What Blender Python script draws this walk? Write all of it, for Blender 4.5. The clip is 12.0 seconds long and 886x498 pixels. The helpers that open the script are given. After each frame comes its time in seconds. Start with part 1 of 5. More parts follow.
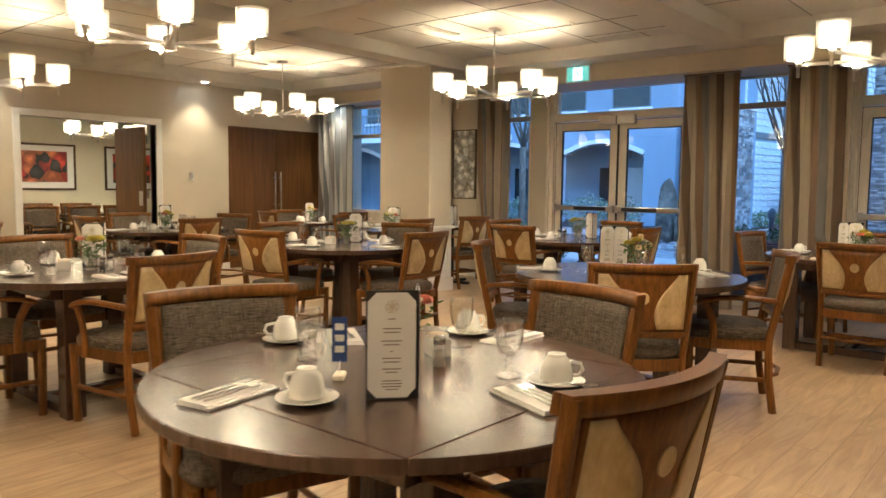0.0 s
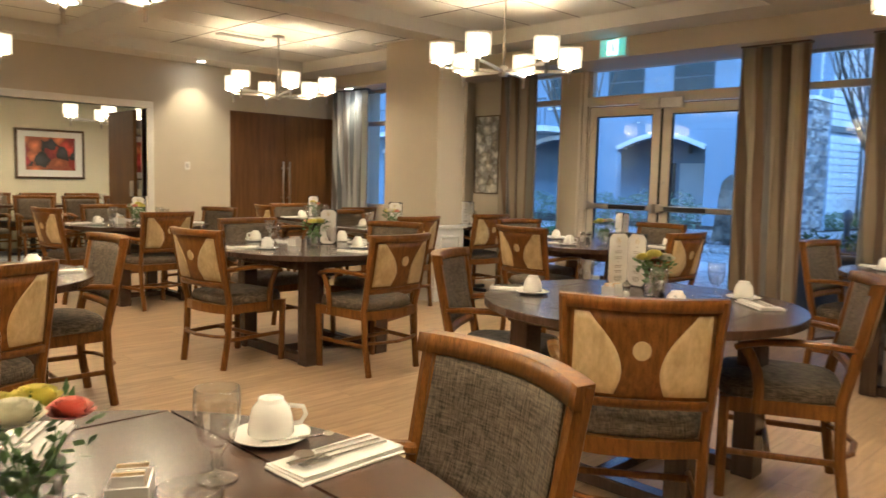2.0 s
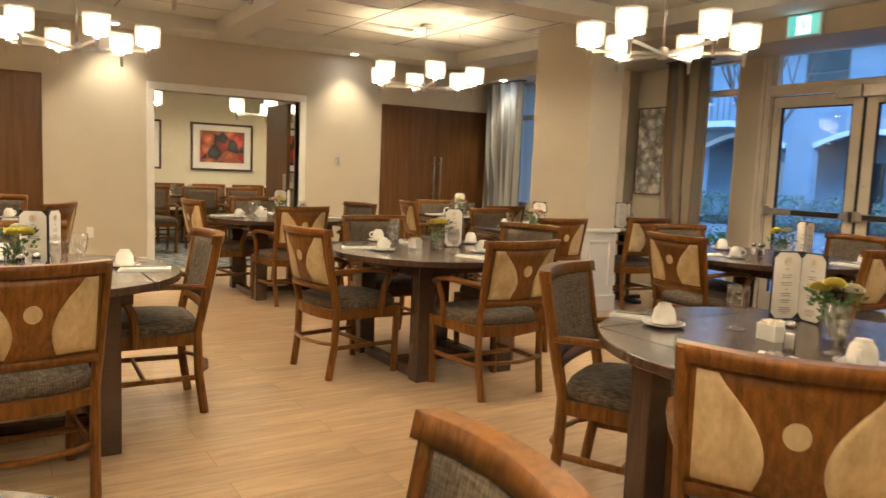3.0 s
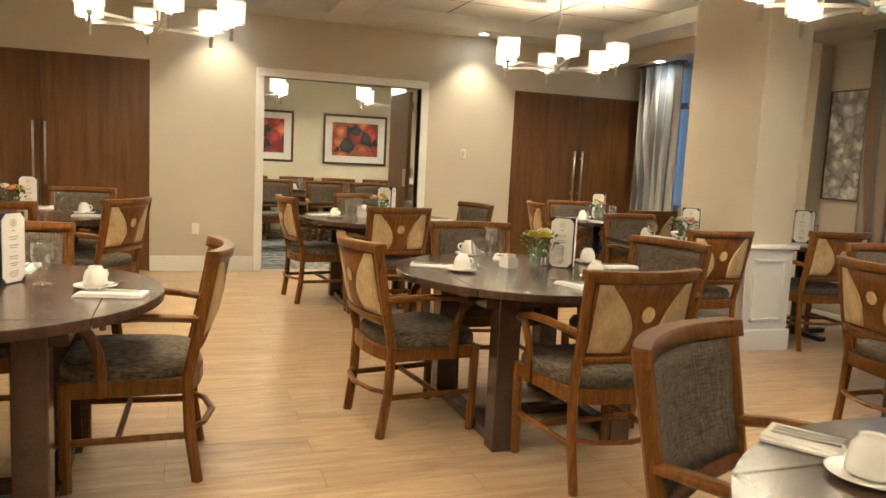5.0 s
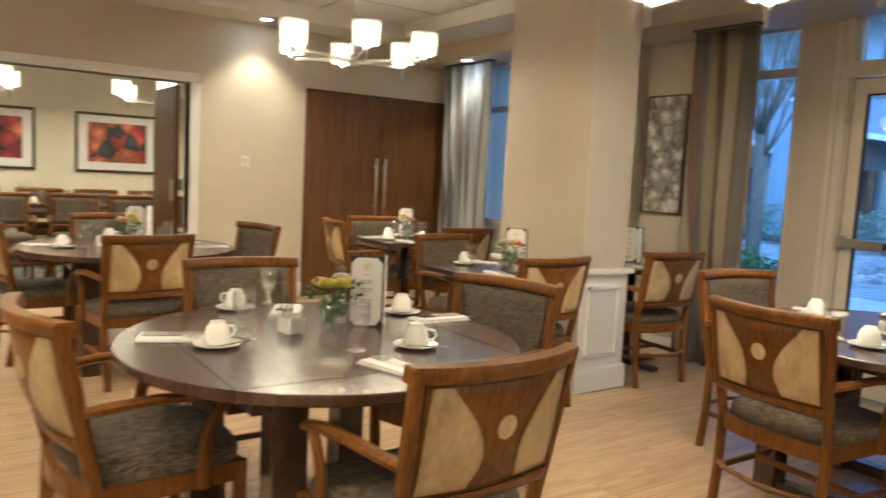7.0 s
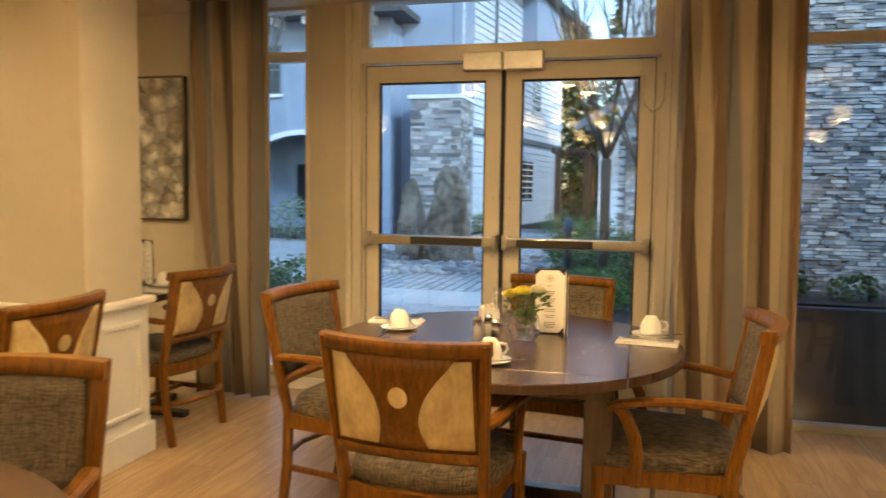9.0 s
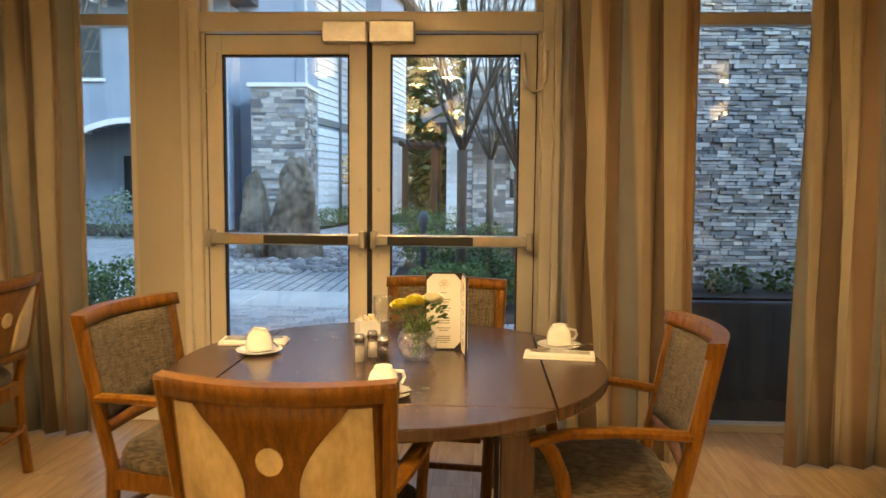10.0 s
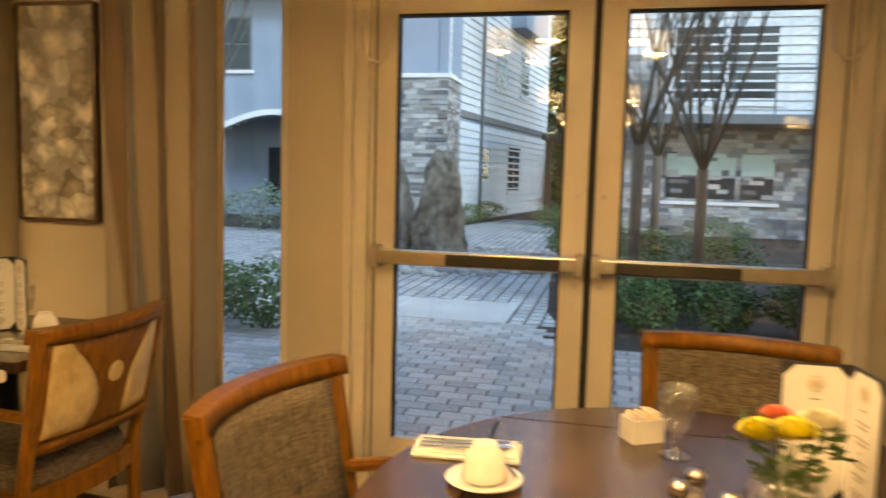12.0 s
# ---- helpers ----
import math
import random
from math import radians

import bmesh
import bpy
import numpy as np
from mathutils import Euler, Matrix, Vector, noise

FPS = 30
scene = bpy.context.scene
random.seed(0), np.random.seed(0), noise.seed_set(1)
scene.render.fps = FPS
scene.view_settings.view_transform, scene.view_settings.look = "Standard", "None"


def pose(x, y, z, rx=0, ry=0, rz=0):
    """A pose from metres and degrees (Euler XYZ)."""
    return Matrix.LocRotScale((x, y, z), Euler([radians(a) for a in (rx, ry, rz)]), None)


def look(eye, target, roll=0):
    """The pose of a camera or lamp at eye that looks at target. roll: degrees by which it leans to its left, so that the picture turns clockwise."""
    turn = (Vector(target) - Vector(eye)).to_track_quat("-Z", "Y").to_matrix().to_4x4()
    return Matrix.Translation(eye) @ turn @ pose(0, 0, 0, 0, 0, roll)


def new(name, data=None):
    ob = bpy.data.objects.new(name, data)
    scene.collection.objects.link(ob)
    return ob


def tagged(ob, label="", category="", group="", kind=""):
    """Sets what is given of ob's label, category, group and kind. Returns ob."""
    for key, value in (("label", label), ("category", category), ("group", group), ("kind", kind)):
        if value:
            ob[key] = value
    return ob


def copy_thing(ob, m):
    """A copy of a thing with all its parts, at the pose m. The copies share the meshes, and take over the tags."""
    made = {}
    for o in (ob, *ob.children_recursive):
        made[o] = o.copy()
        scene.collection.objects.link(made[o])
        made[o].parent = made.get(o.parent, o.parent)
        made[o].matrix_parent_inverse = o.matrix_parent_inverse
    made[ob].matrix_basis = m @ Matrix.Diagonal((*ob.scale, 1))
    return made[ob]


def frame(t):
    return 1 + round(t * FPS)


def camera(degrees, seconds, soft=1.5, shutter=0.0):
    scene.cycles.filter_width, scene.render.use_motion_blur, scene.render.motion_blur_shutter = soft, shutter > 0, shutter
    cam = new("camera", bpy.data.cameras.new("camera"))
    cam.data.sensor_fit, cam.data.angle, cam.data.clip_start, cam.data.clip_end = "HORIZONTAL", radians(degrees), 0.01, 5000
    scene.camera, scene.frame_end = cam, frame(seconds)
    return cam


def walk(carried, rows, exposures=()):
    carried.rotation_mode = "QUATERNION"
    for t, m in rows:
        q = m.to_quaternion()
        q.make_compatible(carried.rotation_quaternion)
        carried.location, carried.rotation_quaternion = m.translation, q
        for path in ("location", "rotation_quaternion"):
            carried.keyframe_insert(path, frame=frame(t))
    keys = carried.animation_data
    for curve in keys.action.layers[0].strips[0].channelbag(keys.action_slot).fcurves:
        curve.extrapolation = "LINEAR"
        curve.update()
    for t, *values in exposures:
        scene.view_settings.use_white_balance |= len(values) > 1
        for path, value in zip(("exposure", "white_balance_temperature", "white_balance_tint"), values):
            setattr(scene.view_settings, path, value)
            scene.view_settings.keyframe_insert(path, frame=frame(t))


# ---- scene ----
cam = camera(61.5, 12.0, shutter=0.4)
PATH = [
    (0, (-0.292, 0.802, 1.263), (1.229, 2.091, 1.096), 0.7),
    (0.5, (0.04, 0.897, 1.245), (1.573, 2.17, 1.079), 0.8),
    (1, (0.388, 0.99, 1.261), (1.923, 2.261, 1.091), 0.9),
    (1.5, (0.686, 1.102, 1.265), (2.19, 2.408, 1.087), 1.1),
    (2, (0.978, 1.192, 1.253), (2.389, 2.598, 1.069), 1.4),
    (2.5, (1.258, 1.286, 1.271), (2.48, 2.857, 1.075), 1.7),
    (3, (1.584, 1.465, 1.268), (2.634, 3.154, 1.06), 2.3),
    (3.5, (1.833, 1.608, 1.266), (2.758, 3.367, 1.049), 2.3),
    (5.5, (2.609, 2.581, 1.314), (3.243, 4.462, 1.072), 3.0),
    (6, (2.722, 2.84, 1.343), (3.407, 4.704, 1.105), 3.2),
    (6.5, (2.878, 3.094, 1.336), (3.739, 4.885, 1.114), 3.0),
    (7, (3.005, 3.338, 1.335), (4.132, 4.978, 1.134), 2.9),
    (7.5, (3.138, 3.55, 1.328), (4.54, 4.966, 1.146), 2.6),
    (9.5, (3.77, 4.41, 1.336), (5.746, 4.665, 1.168), 0.4),
    (10, (4.055, 4.485, 1.315), (6.045, 4.582, 1.14), 0.5),
    (10.5, (4.34, 4.58, 1.333), (6.331, 4.637, 1.154), 0.6),
    (11, (4.644, 4.674, 1.349), (6.635, 4.736, 1.164), 0.6),
    (11.5, (4.874, 4.796, 1.352), (6.856, 4.979, 1.163), 0.8),
    (12, (5.066, 4.993, 1.346), (7.009, 5.428, 1.15), 1.5),
]
walk(cam, [(t, look(eye, target, roll)) for t, eye, target, roll in PATH],
     [(0.0, 1.52, 4950, 7), (2.5, 1.55, 5000, 7), (3.5, 1.6, 5200, 8), (5.3, 1.7, 4750, 5), (6.5, 1.75, 4650, 5), (7.4, 1.66, 4750, 6), (8.2, 1.68, 5500, 6), (9.3, 1.78, 7250, 7), (11.0, 1.76, 7700, 8), (12.0, 1.72, 8700, 10)])
SKY, SHADE_GLOW, BULB_GLOW, SPOT_W = 0.15, 1.5, 2.0, 24.0

# ---- light ----
world = bpy.data.worlds.new("sky")
scene.world = world
world.use_nodes = True
wn = world.node_tree
sky = wn.nodes.new("ShaderNodeTexSky")
sky.sky_type, sky.sun_disc = "NISHITA", False
sky.sun_elevation, sky.sun_rotation, sky.air_density, sky.dust_density = radians(32), radians(200), 1.2, 0.3
sky.ozone_density = 5.0
wn.nodes["Background"].inputs[1].default_value = SKY
wn.links.new(sky.outputs[0], wn.nodes["Background"].inputs[0])
sun_data = bpy.data.lights.new("overcast_sun", "SUN")
sun_data.energy, sun_data.angle, sun_data.color = 1.15, radians(12), (0.45, 0.70, 1.0)
new("overcast_sun", sun_data).matrix_world = look((0, 0, 30), (12, 14, 20))


# ---- materials ----
def nodes_of(name, rough=0.5, metal=0.0):
    m = bpy.data.materials.new(name)
    m.use_nodes = True
    b = m.node_tree.nodes["Principled BSDF"]
    b.inputs["Roughness"].default_value, b.inputs["Metallic"].default_value = rough, metal
    return m, m.node_tree, b


def surface(name, c1, c2, scale=4.0, stretch=(1, 1, 1), rough=0.5, metal=0.0, bump=0.0, fine=60.0, vary=0.0, coat=0.0, detail=6.0, lo=0.35, hi=0.65, spec=0.5):
    """Two colours mixed by broad noise, finer grain over it, a bump from the grain."""
    m, nt, b = nodes_of(name, rough, metal)
    b.inputs["Specular IOR Level"].default_value = spec
    L, N = nt.links.new, nt.nodes.new
    tc, mp = N("ShaderNodeTexCoord"), N("ShaderNodeMapping")
    mp.inputs["Scale"].default_value = stretch
    L(tc.outputs["Object"], mp.inputs["Vector"])
    if vary:
        oi, add = N("ShaderNodeObjectInfo"), N("ShaderNodeVectorMath")
        mul = N("ShaderNodeMath")
        mul.operation, mul.inputs[1].default_value = "MULTIPLY", 40
        L(oi.outputs["Random"], mul.inputs[0])
        L(mul.outputs[0], mp.inputs["Location"])
    n1, n2 = N("ShaderNodeTexNoise"), N("ShaderNodeTexNoise")
    n1.inputs["Scale"].default_value, n1.inputs["Detail"].default_value = scale, detail
    n2.inputs["Scale"].default_value, n2.inputs["Detail"].default_value = fine, 4
    L(mp.outputs[0], n1.inputs["Vector"])
    L(mp.outputs[0], n2.inputs["Vector"])
    mix = N("ShaderNodeMath")
    mix.operation, mix.inputs[1].default_value = "MULTIPLY_ADD", 0.35
    sub = N("ShaderNodeMath")
    sub.operation, sub.inputs[1].default_value = "MULTIPLY", 0.65
    L(n1.outputs[0], sub.inputs[0])
    L(n2.outputs[0], mix.inputs[0])
    L(sub.outputs[0], mix.inputs[2])
    ramp = N("ShaderNodeValToRGB")
    ramp.color_ramp.elements[0].position, ramp.color_ramp.elements[1].position = lo, hi
    ramp.color_ramp.elements[0].color, ramp.color_ramp.elements[1].color = (*c1, 1), (*c2, 1)
    L(mix.outputs[0], ramp.inputs[0])
    out = ramp.outputs[0]
    if vary:
        hs, ma = N("ShaderNodeHueSaturation"), N("ShaderNodeMapRange")
        ma.inputs["To Min"].default_value, ma.inputs["To Max"].default_value = 1 - vary, 1 + vary
        L(oi.outputs["Random"], ma.inputs[0])
        L(ma.outputs[0], hs.inputs["Value"])
        L(out, hs.inputs["Color"])
        out = hs.outputs[0]
    L(out, b.inputs["Base Color"])
    rr = N("ShaderNodeMapRange")
    rr.inputs["To Min"].default_value, rr.inputs["To Max"].default_value = rough * 0.85, min(1, rough * 1.15)
    L(n1.outputs[0], rr.inputs[0])
    L(rr.outputs[0], b.inputs["Roughness"])
    if bump:
        bp = N("ShaderNodeBump")
        bp.inputs["Strength"].default_value, bp.inputs["Distance"].default_value = bump, 0.004
        L(n2.outputs[0], bp.inputs["Height"])
        L(bp.outputs[0], b.inputs["Normal"])
    if coat:
        b.inputs["Coat Weight"].default_value, b.inputs["Coat Roughness"].default_value = coat, 0.2
    return m


def floor_wood():
    m, nt, b = nodes_of("vinyl_plank", 0.38)
    L, N = nt.links.new, nt.nodes.new
    tc, br = N("ShaderNodeTexCoord"), N("ShaderNodeTexBrick")
    mp0 = N("ShaderNodeMapping")
    L(tc.outputs["Object"], mp0.inputs["Vector"])
    br.inputs["Scale"].default_value = 1.0
    br.inputs["Brick Width"].default_value, br.inputs["Row Height"].default_value = 1.2, 0.18
    br.inputs["Mortar Size"].default_value, br.inputs["Bias"].default_value = 0.0018, 0.0
    br.inputs["Color1"].default_value, br.inputs["Color2"].default_value, br.inputs["Mortar"].default_value = (0, 0, 0, 1), (1, 1, 1, 1), (0.5, 0.5, 0.5, 1)
    L(mp0.outputs[0], br.inputs["Vector"])
    mp = N("ShaderNodeMapping")
    mp.inputs["Scale"].default_value = (1.2, 9, 1)
    L(tc.outputs["Object"], mp.inputs["Vector"])
    off = N("ShaderNodeVectorMath")
    off.operation = "MULTIPLY_ADD"
    off.inputs[1].default_value = (7, 7, 7)
    L(br.outputs["Color"], off.inputs[0])
    L(mp.outputs[0], off.inputs[2])
    n = N("ShaderNodeTexNoise")
    n.inputs["Scale"].default_value, n.inputs["Detail"].default_value, n.inputs["Distortion"].default_value = 2.2, 8, 0.9
    L(off.outputs[0], n.inputs["Vector"])
    ramp = N("ShaderNodeValToRGB")
    e = ramp.color_ramp.elements
    e[0].position, e[0].color, e[1].position, e[1].color = 0.3, (0.40, 0.26, 0.135, 1), 0.7, (0.62, 0.45, 0.265, 1)
    L(n.outputs[0], ramp.inputs[0])
    mx = N("ShaderNodeMix")
    mx.data_type, mx.blend_type = "RGBA", "MULTIPLY"
    mx.inputs["Factor"].default_value = 0.14
    L(ramp.outputs[0], mx.inputs["A"])
    L(br.outputs["Color"], mx.inputs["B"])
    mx2 = N("ShaderNodeMix")
    mx2.data_type = "RGBA"
    mx2.inputs["B"].default_value = (0.16, 0.11, 0.07, 1)
    fm = N("ShaderNodeMath")
    fm.operation, fm.inputs[1].default_value = "MULTIPLY", 0.6
    L(br.outputs["Fac"], fm.inputs[0])
    L(fm.outputs[0], mx2.inputs["Factor"])
    L(mx.outputs["Result"], mx2.inputs["A"])
    L(mx2.outputs["Result"], b.inputs["Base Color"])
    rr = N("ShaderNodeMapRange")
    rr.inputs["To Min"].default_value, rr.inputs["To Max"].default_value = 0.26, 0.42
    L(n.outputs[0], rr.inputs[0])
    L(rr.outputs[0], b.inputs["Roughness"])
    bp = N("ShaderNodeBump")
    bp.inputs["Strength"].default_value, bp.inputs["Distance"].default_value = 0.12, 0.003
    L(n.outputs[0], bp.inputs["Height"])
    L(bp.outputs[0], b.inputs["Normal"])
    return m


def stripes(name, pale, silver=False):
    """Curtain cloth with vertical woven stripes."""
    m, nt, b = nodes_of(name, 0.6)
    L, N = nt.links.new, nt.nodes.new
    at, cb = N("ShaderNodeAttribute"), N("ShaderNodeMath")
    at.attribute_name = "run"
    n = N("ShaderNodeMath")
    n.operation, n.inputs[1].default_value = "FRACT", 0
    sc = N("ShaderNodeMath")
    sc.operation, sc.inputs[1].default_value = "MULTIPLY", 1.7
    L(at.outputs["Fac"], sc.inputs[0])
    L(sc.outputs[0], n.inputs[0])
    ramp = N("ShaderNodeValToRGB")
    ramp.color_ramp.interpolation = "LINEAR"
    cols = [(0.0, (0.075, 0.048, 0.030)), (0.20, (0.085, 0.055, 0.034)), (0.24, (0.21, 0.165, 0.11)), (0.38, (0.23, 0.18, 0.125)), (0.42, (0.11, 0.105, 0.10)),
            (0.56, (0.13, 0.125, 0.12)), (0.60, (0.15, 0.095, 0.055)), (0.76, (0.14, 0.09, 0.052)), (0.80, (0.27, 0.225, 0.165)), (0.95, (0.25, 0.21, 0.15))]
    if silver:
        cols = [(0.0, (0.10, 0.11, 0.12)), (0.20, (0.12, 0.125, 0.13)), (0.24, (0.40, 0.41, 0.40)), (0.42, (0.44, 0.45, 0.44)), (0.46, (0.10, 0.085, 0.07)),
                (0.58, (0.12, 0.10, 0.085)), (0.62, (0.24, 0.25, 0.26)), (0.78, (0.27, 0.28, 0.29)), (0.82, (0.48, 0.48, 0.46)), (0.96, (0.45, 0.45, 0.43))]
    e = ramp.color_ramp.elements
    for i, (p, c) in enumerate(cols):
        el = e[i] if i < 2 else e.new(p)
        el.position, el.color = p, (*[v * pale for v in c], 1)
    L(n.outputs[0], ramp.inputs[0])
    L(ramp.outputs[0], b.inputs["Base Color"])
    tc, w = N("ShaderNodeTexCoord"), N("ShaderNodeTexNoise")
    w.inputs["Scale"].default_value = 350
    L(tc.outputs["Object"], w.inputs["Vector"])
    bp = N("ShaderNodeBump")
    bp.inputs["Strength"].default_value, bp.inputs["Distance"].default_value = 0.25, 0.002
    L(w.outputs[0], bp.inputs["Height"])
    L(bp.outputs[0], b.inputs["Normal"])
    b.inputs["Sheen Weight"].default_value = 0.15
    return m


def weave(name, c1, c2):
    """Upholstery: slubby two-tone weave."""
    m, nt, b = nodes_of(name, 0.75)
    L, N = nt.links.new, nt.nodes.new
    tc = N("ShaderNodeTexCoord")
    outs = []
    for sc in ((260, 30, 30), (30, 30, 260)):
        mp, n = N("ShaderNodeMapping"), N("ShaderNodeTexNoise")
        mp.inputs["Scale"].default_value = sc
        n.inputs["Scale"].default_value, n.inputs["Detail"].default_value = 1.0, 3
        L(tc.outputs["Object"], mp.inputs["Vector"])
        L(mp.outputs[0], n.inputs["Vector"])
        outs.append(n.outputs[0])
    a = N("ShaderNodeMath")
    a.operation = "ADD"
    L(outs[0], a.inputs[0])
    L(outs[1], a.inputs[1])
    h = N("ShaderNodeMath")
    h.operation, h.inputs[1].default_value = "MULTIPLY", 0.5
    L(a.outputs[0], h.inputs[0])
    ramp = N("ShaderNodeValToRGB")
    e = ramp.color_ramp.elements
    e[0].position, e[0].color, e[1].position, e[1].color = 0.38, (*c1, 1), 0.62, (*c2, 1)
    L(h.outputs[0], ramp.inputs[0])
    L(ramp.outputs[0], b.inputs["Base Color"])
    bp = N("ShaderNodeBump")
    bp.inputs["Strength"].default_value, bp.inputs["Distance"].default_value = 0.3, 0.002
    L(h.outputs[0], bp.inputs["Height"])
    L(bp.outputs[0], b.inputs["Normal"])
    b.inputs["Sheen Weight"].default_value = 0.04
    b.inputs["Specular IOR Level"].default_value = 0.2
    return m


def glow(name, colour, strength):
    m, nt, b = nodes_of(name, 0.6)
    b.inputs["Base Color"].default_value = (0.85, 0.82, 0.76, 1)
    b.inputs["Emission Color"].default_value, b.inputs["Emission Strength"].default_value = (*colour, 1), strength
    return m


def glass(name, rough=0.0, tint=(1, 1, 1)):
    m, nt, b = nodes_of(name, rough)
    b.inputs["Base Color"].default_value = (*tint, 1)
    b.inputs["Transmission Weight"].default_value, b.inputs["IOR"].default_value = 1.0, 1.45
    return m


def pane_glass(name, base, edge):
    """Thin window glass: clear, with a mirror part."""
    m, nt, b = nodes_of(name)
    nt.nodes.remove(b)
    L, N = nt.links.new, nt.nodes.new
    tr, gl, mx, fr = N("ShaderNodeBsdfTransparent"), N("ShaderNodeBsdfGlossy"), N("ShaderNodeMixShader"), N("ShaderNodeMath")
    gl.inputs["Roughness"].default_value = 0.01
    lw, pw = N("ShaderNodeLayerWeight"), N("ShaderNodeMath")
    pw.operation, pw.inputs[1].default_value = "POWER", 4.0
    fr.operation, fr.inputs[1].default_value, fr.inputs[2].default_value = "MULTIPLY_ADD", edge, base
    L(lw.outputs["Facing"], pw.inputs[0])
    L(pw.outputs[0], fr.inputs[0])
    L(fr.outputs[0], mx.inputs[0])
    L(tr.outputs[0], mx.inputs[1])
    L(gl.outputs[0], mx.inputs[2])
    L(mx.outputs[0], nt.nodes["Material Output"].inputs[0])
    return m


def island_stone(name, cols, rough=0.85, fine=30):
    """Stone, paver or plank colours, one for each loose piece."""
    m, nt, b = nodes_of(name, rough)
    L, N = nt.links.new, nt.nodes.new
    g, oi, ad = N("ShaderNodeNewGeometry"), N("ShaderNodeObjectInfo"), N("ShaderNodeMath")
    ad.operation = "ADD"
    L(g.outputs["Random Per Island"], ad.inputs[0])
    L(oi.outputs["Random"], ad.inputs[1])
    f = N("ShaderNodeMath")
    f.operation = "FRACT"
    L(ad.outputs[0], f.inputs[0])
    ramp = N("ShaderNodeValToRGB")
    e = ramp.color_ramp.elements
    for i, c in enumerate(cols):
        el = e[i] if i < 2 else e.new(0.5)
        el.color = (*c, 1)
    for i, el in enumerate(ramp.color_ramp.elements):
        el.position = i / (len(cols) - 1)
    L(f.outputs[0], ramp.inputs[0])
    tc, n = N("ShaderNodeTexCoord"), N("ShaderNodeTexNoise")
    n.inputs["Scale"].default_value, n.inputs["Detail"].default_value = fine, 6
    L(tc.outputs["Object"], n.inputs["Vector"])
    mx, mr = N("ShaderNodeMix"), N("ShaderNodeMapRange")
    mx.data_type, mx.blend_type = "RGBA", "MULTIPLY"
    mx.inputs["Factor"].default_value = 1
    mr.inputs["To Min"].default_value, mr.inputs["To Max"].default_value = 0.55, 1.45
    L(n.outputs[0], mr.inputs[0])
    L(ramp.outputs[0], mx.inputs["A"])
    L(mr.outputs[0], mx.inputs["B"])
    L(mx.outputs["Result"], b.inputs["Base Color"])
    bp = N("ShaderNodeBump")
    bp.inputs["Strength"].default_value, bp.inputs["Distance"].default_value = 0.5, 0.01
    L(n.outputs[0], bp.inputs["Height"])
    L(bp.outputs[0], b.inputs["Normal"])
    return m


WALL = surface("beige_wall_paint", (0.495, 0.435, 0.325), (0.535, 0.47, 0.355), 1.5, rough=0.6, bump=0.12, fine=220)
CREAM = surface("cream_wall_paint", (0.66, 0.62, 0.47), (0.70, 0.66, 0.51), 1.5, rough=0.6, bump=0.1, fine=220)
TRIM = surface("white_trim_paint", (0.70, 0.68, 0.63), (0.76, 0.74, 0.69), 3, rough=0.4, fine=120)
FRAME = surface("cream_door_frame_paint", (0.60, 0.545, 0.45), (0.65, 0.59, 0.49), 3, rough=0.35, fine=120)
CEIL = surface("ceiling_white", (0.58, 0.555, 0.50), (0.63, 0.605, 0.55), 2, rough=0.8, bump=0.15, fine=300)
GROOVE = surface("tile_joint", (0.17, 0.16, 0.14), (0.22, 0.2, 0.18), 5, rough=0.8)
FLOOR = floor_wood()
CARPET = surface("grey_carpet", (0.10, 0.11, 0.13), (0.32, 0.33, 0.33), 9, rough=0.95, bump=0.5, fine=90, lo=0.45, hi=0.55)
OAK = surface("chair_wood", (0.098, 0.035, 0.004), (0.225, 0.095, 0.013), 5, (14, 14, 1.6), 0.34, bump=0.05, fine=40, vary=0.12, spec=0.28)
INLAY = surface("pale_burl_inlay", (0.40, 0.29, 0.13), (0.66, 0.52, 0.28), 9, (1.6, 1.6, 0.7), 0.35, fine=45, vary=0.08)
TABLE = surface("dark_table_wood", (0.050, 0.026, 0.017), (0.092, 0.052, 0.034), 4, (1.5, 16, 1.5), 0.24, bump=0.03, fine=60, coat=0.35)
DOORWOOD = surface("mahogany_veneer", (0.085, 0.036, 0.009), (0.155, 0.072, 0.019), 3, (7, 7, 0.55), 0.4, spec=0.3, bump=0.03, fine=50)
FABRIC = weave("taupe_weave", (0.048, 0.037, 0.025), (0.180, 0.142, 0.098))
NICKEL = surface("brushed_nickel", (0.48, 0.46, 0.42), (0.58, 0.55, 0.50), 20, rough=0.32, metal=1.0)
STEEL = surface("polished_steel", (0.60, 0.59, 0.57), (0.68, 0.67, 0.65), 20, rough=0.16, metal=1.0)
BLACK = surface("black_leatherette", (0.012, 0.012, 0.013), (0.022, 0.021, 0.022), 30, rough=0.45, bump=0.2, fine=200)
PAPER = surface("cream_menu_paper", (0.82, 0.79, 0.74), (0.86, 0.83, 0.78), 3, rough=0.7)
INK = surface("menu_ink", (0.30, 0.25, 0.20), (0.36, 0.30, 0.24), 20, rough=0.7)
GOLD = surface("gold_emblem", (0.50, 0.40, 0.20), (0.58, 0.47, 0.25), 20, rough=0.5)
CHINA = surface("white_china", (0.78, 0.76, 0.71), (0.82, 0.80, 0.75), 5, rough=0.12)
LINEN = surface("white_linen", (0.74, 0.72, 0.68), (0.82, 0.80, 0.76), 20, rough=0.85, bump=0.3, fine=160)
GLASS = pane_glass("drinking_glass", 0.15, 0.9)
PANE = pane_glass("window_glass", 0.065, 0.6)
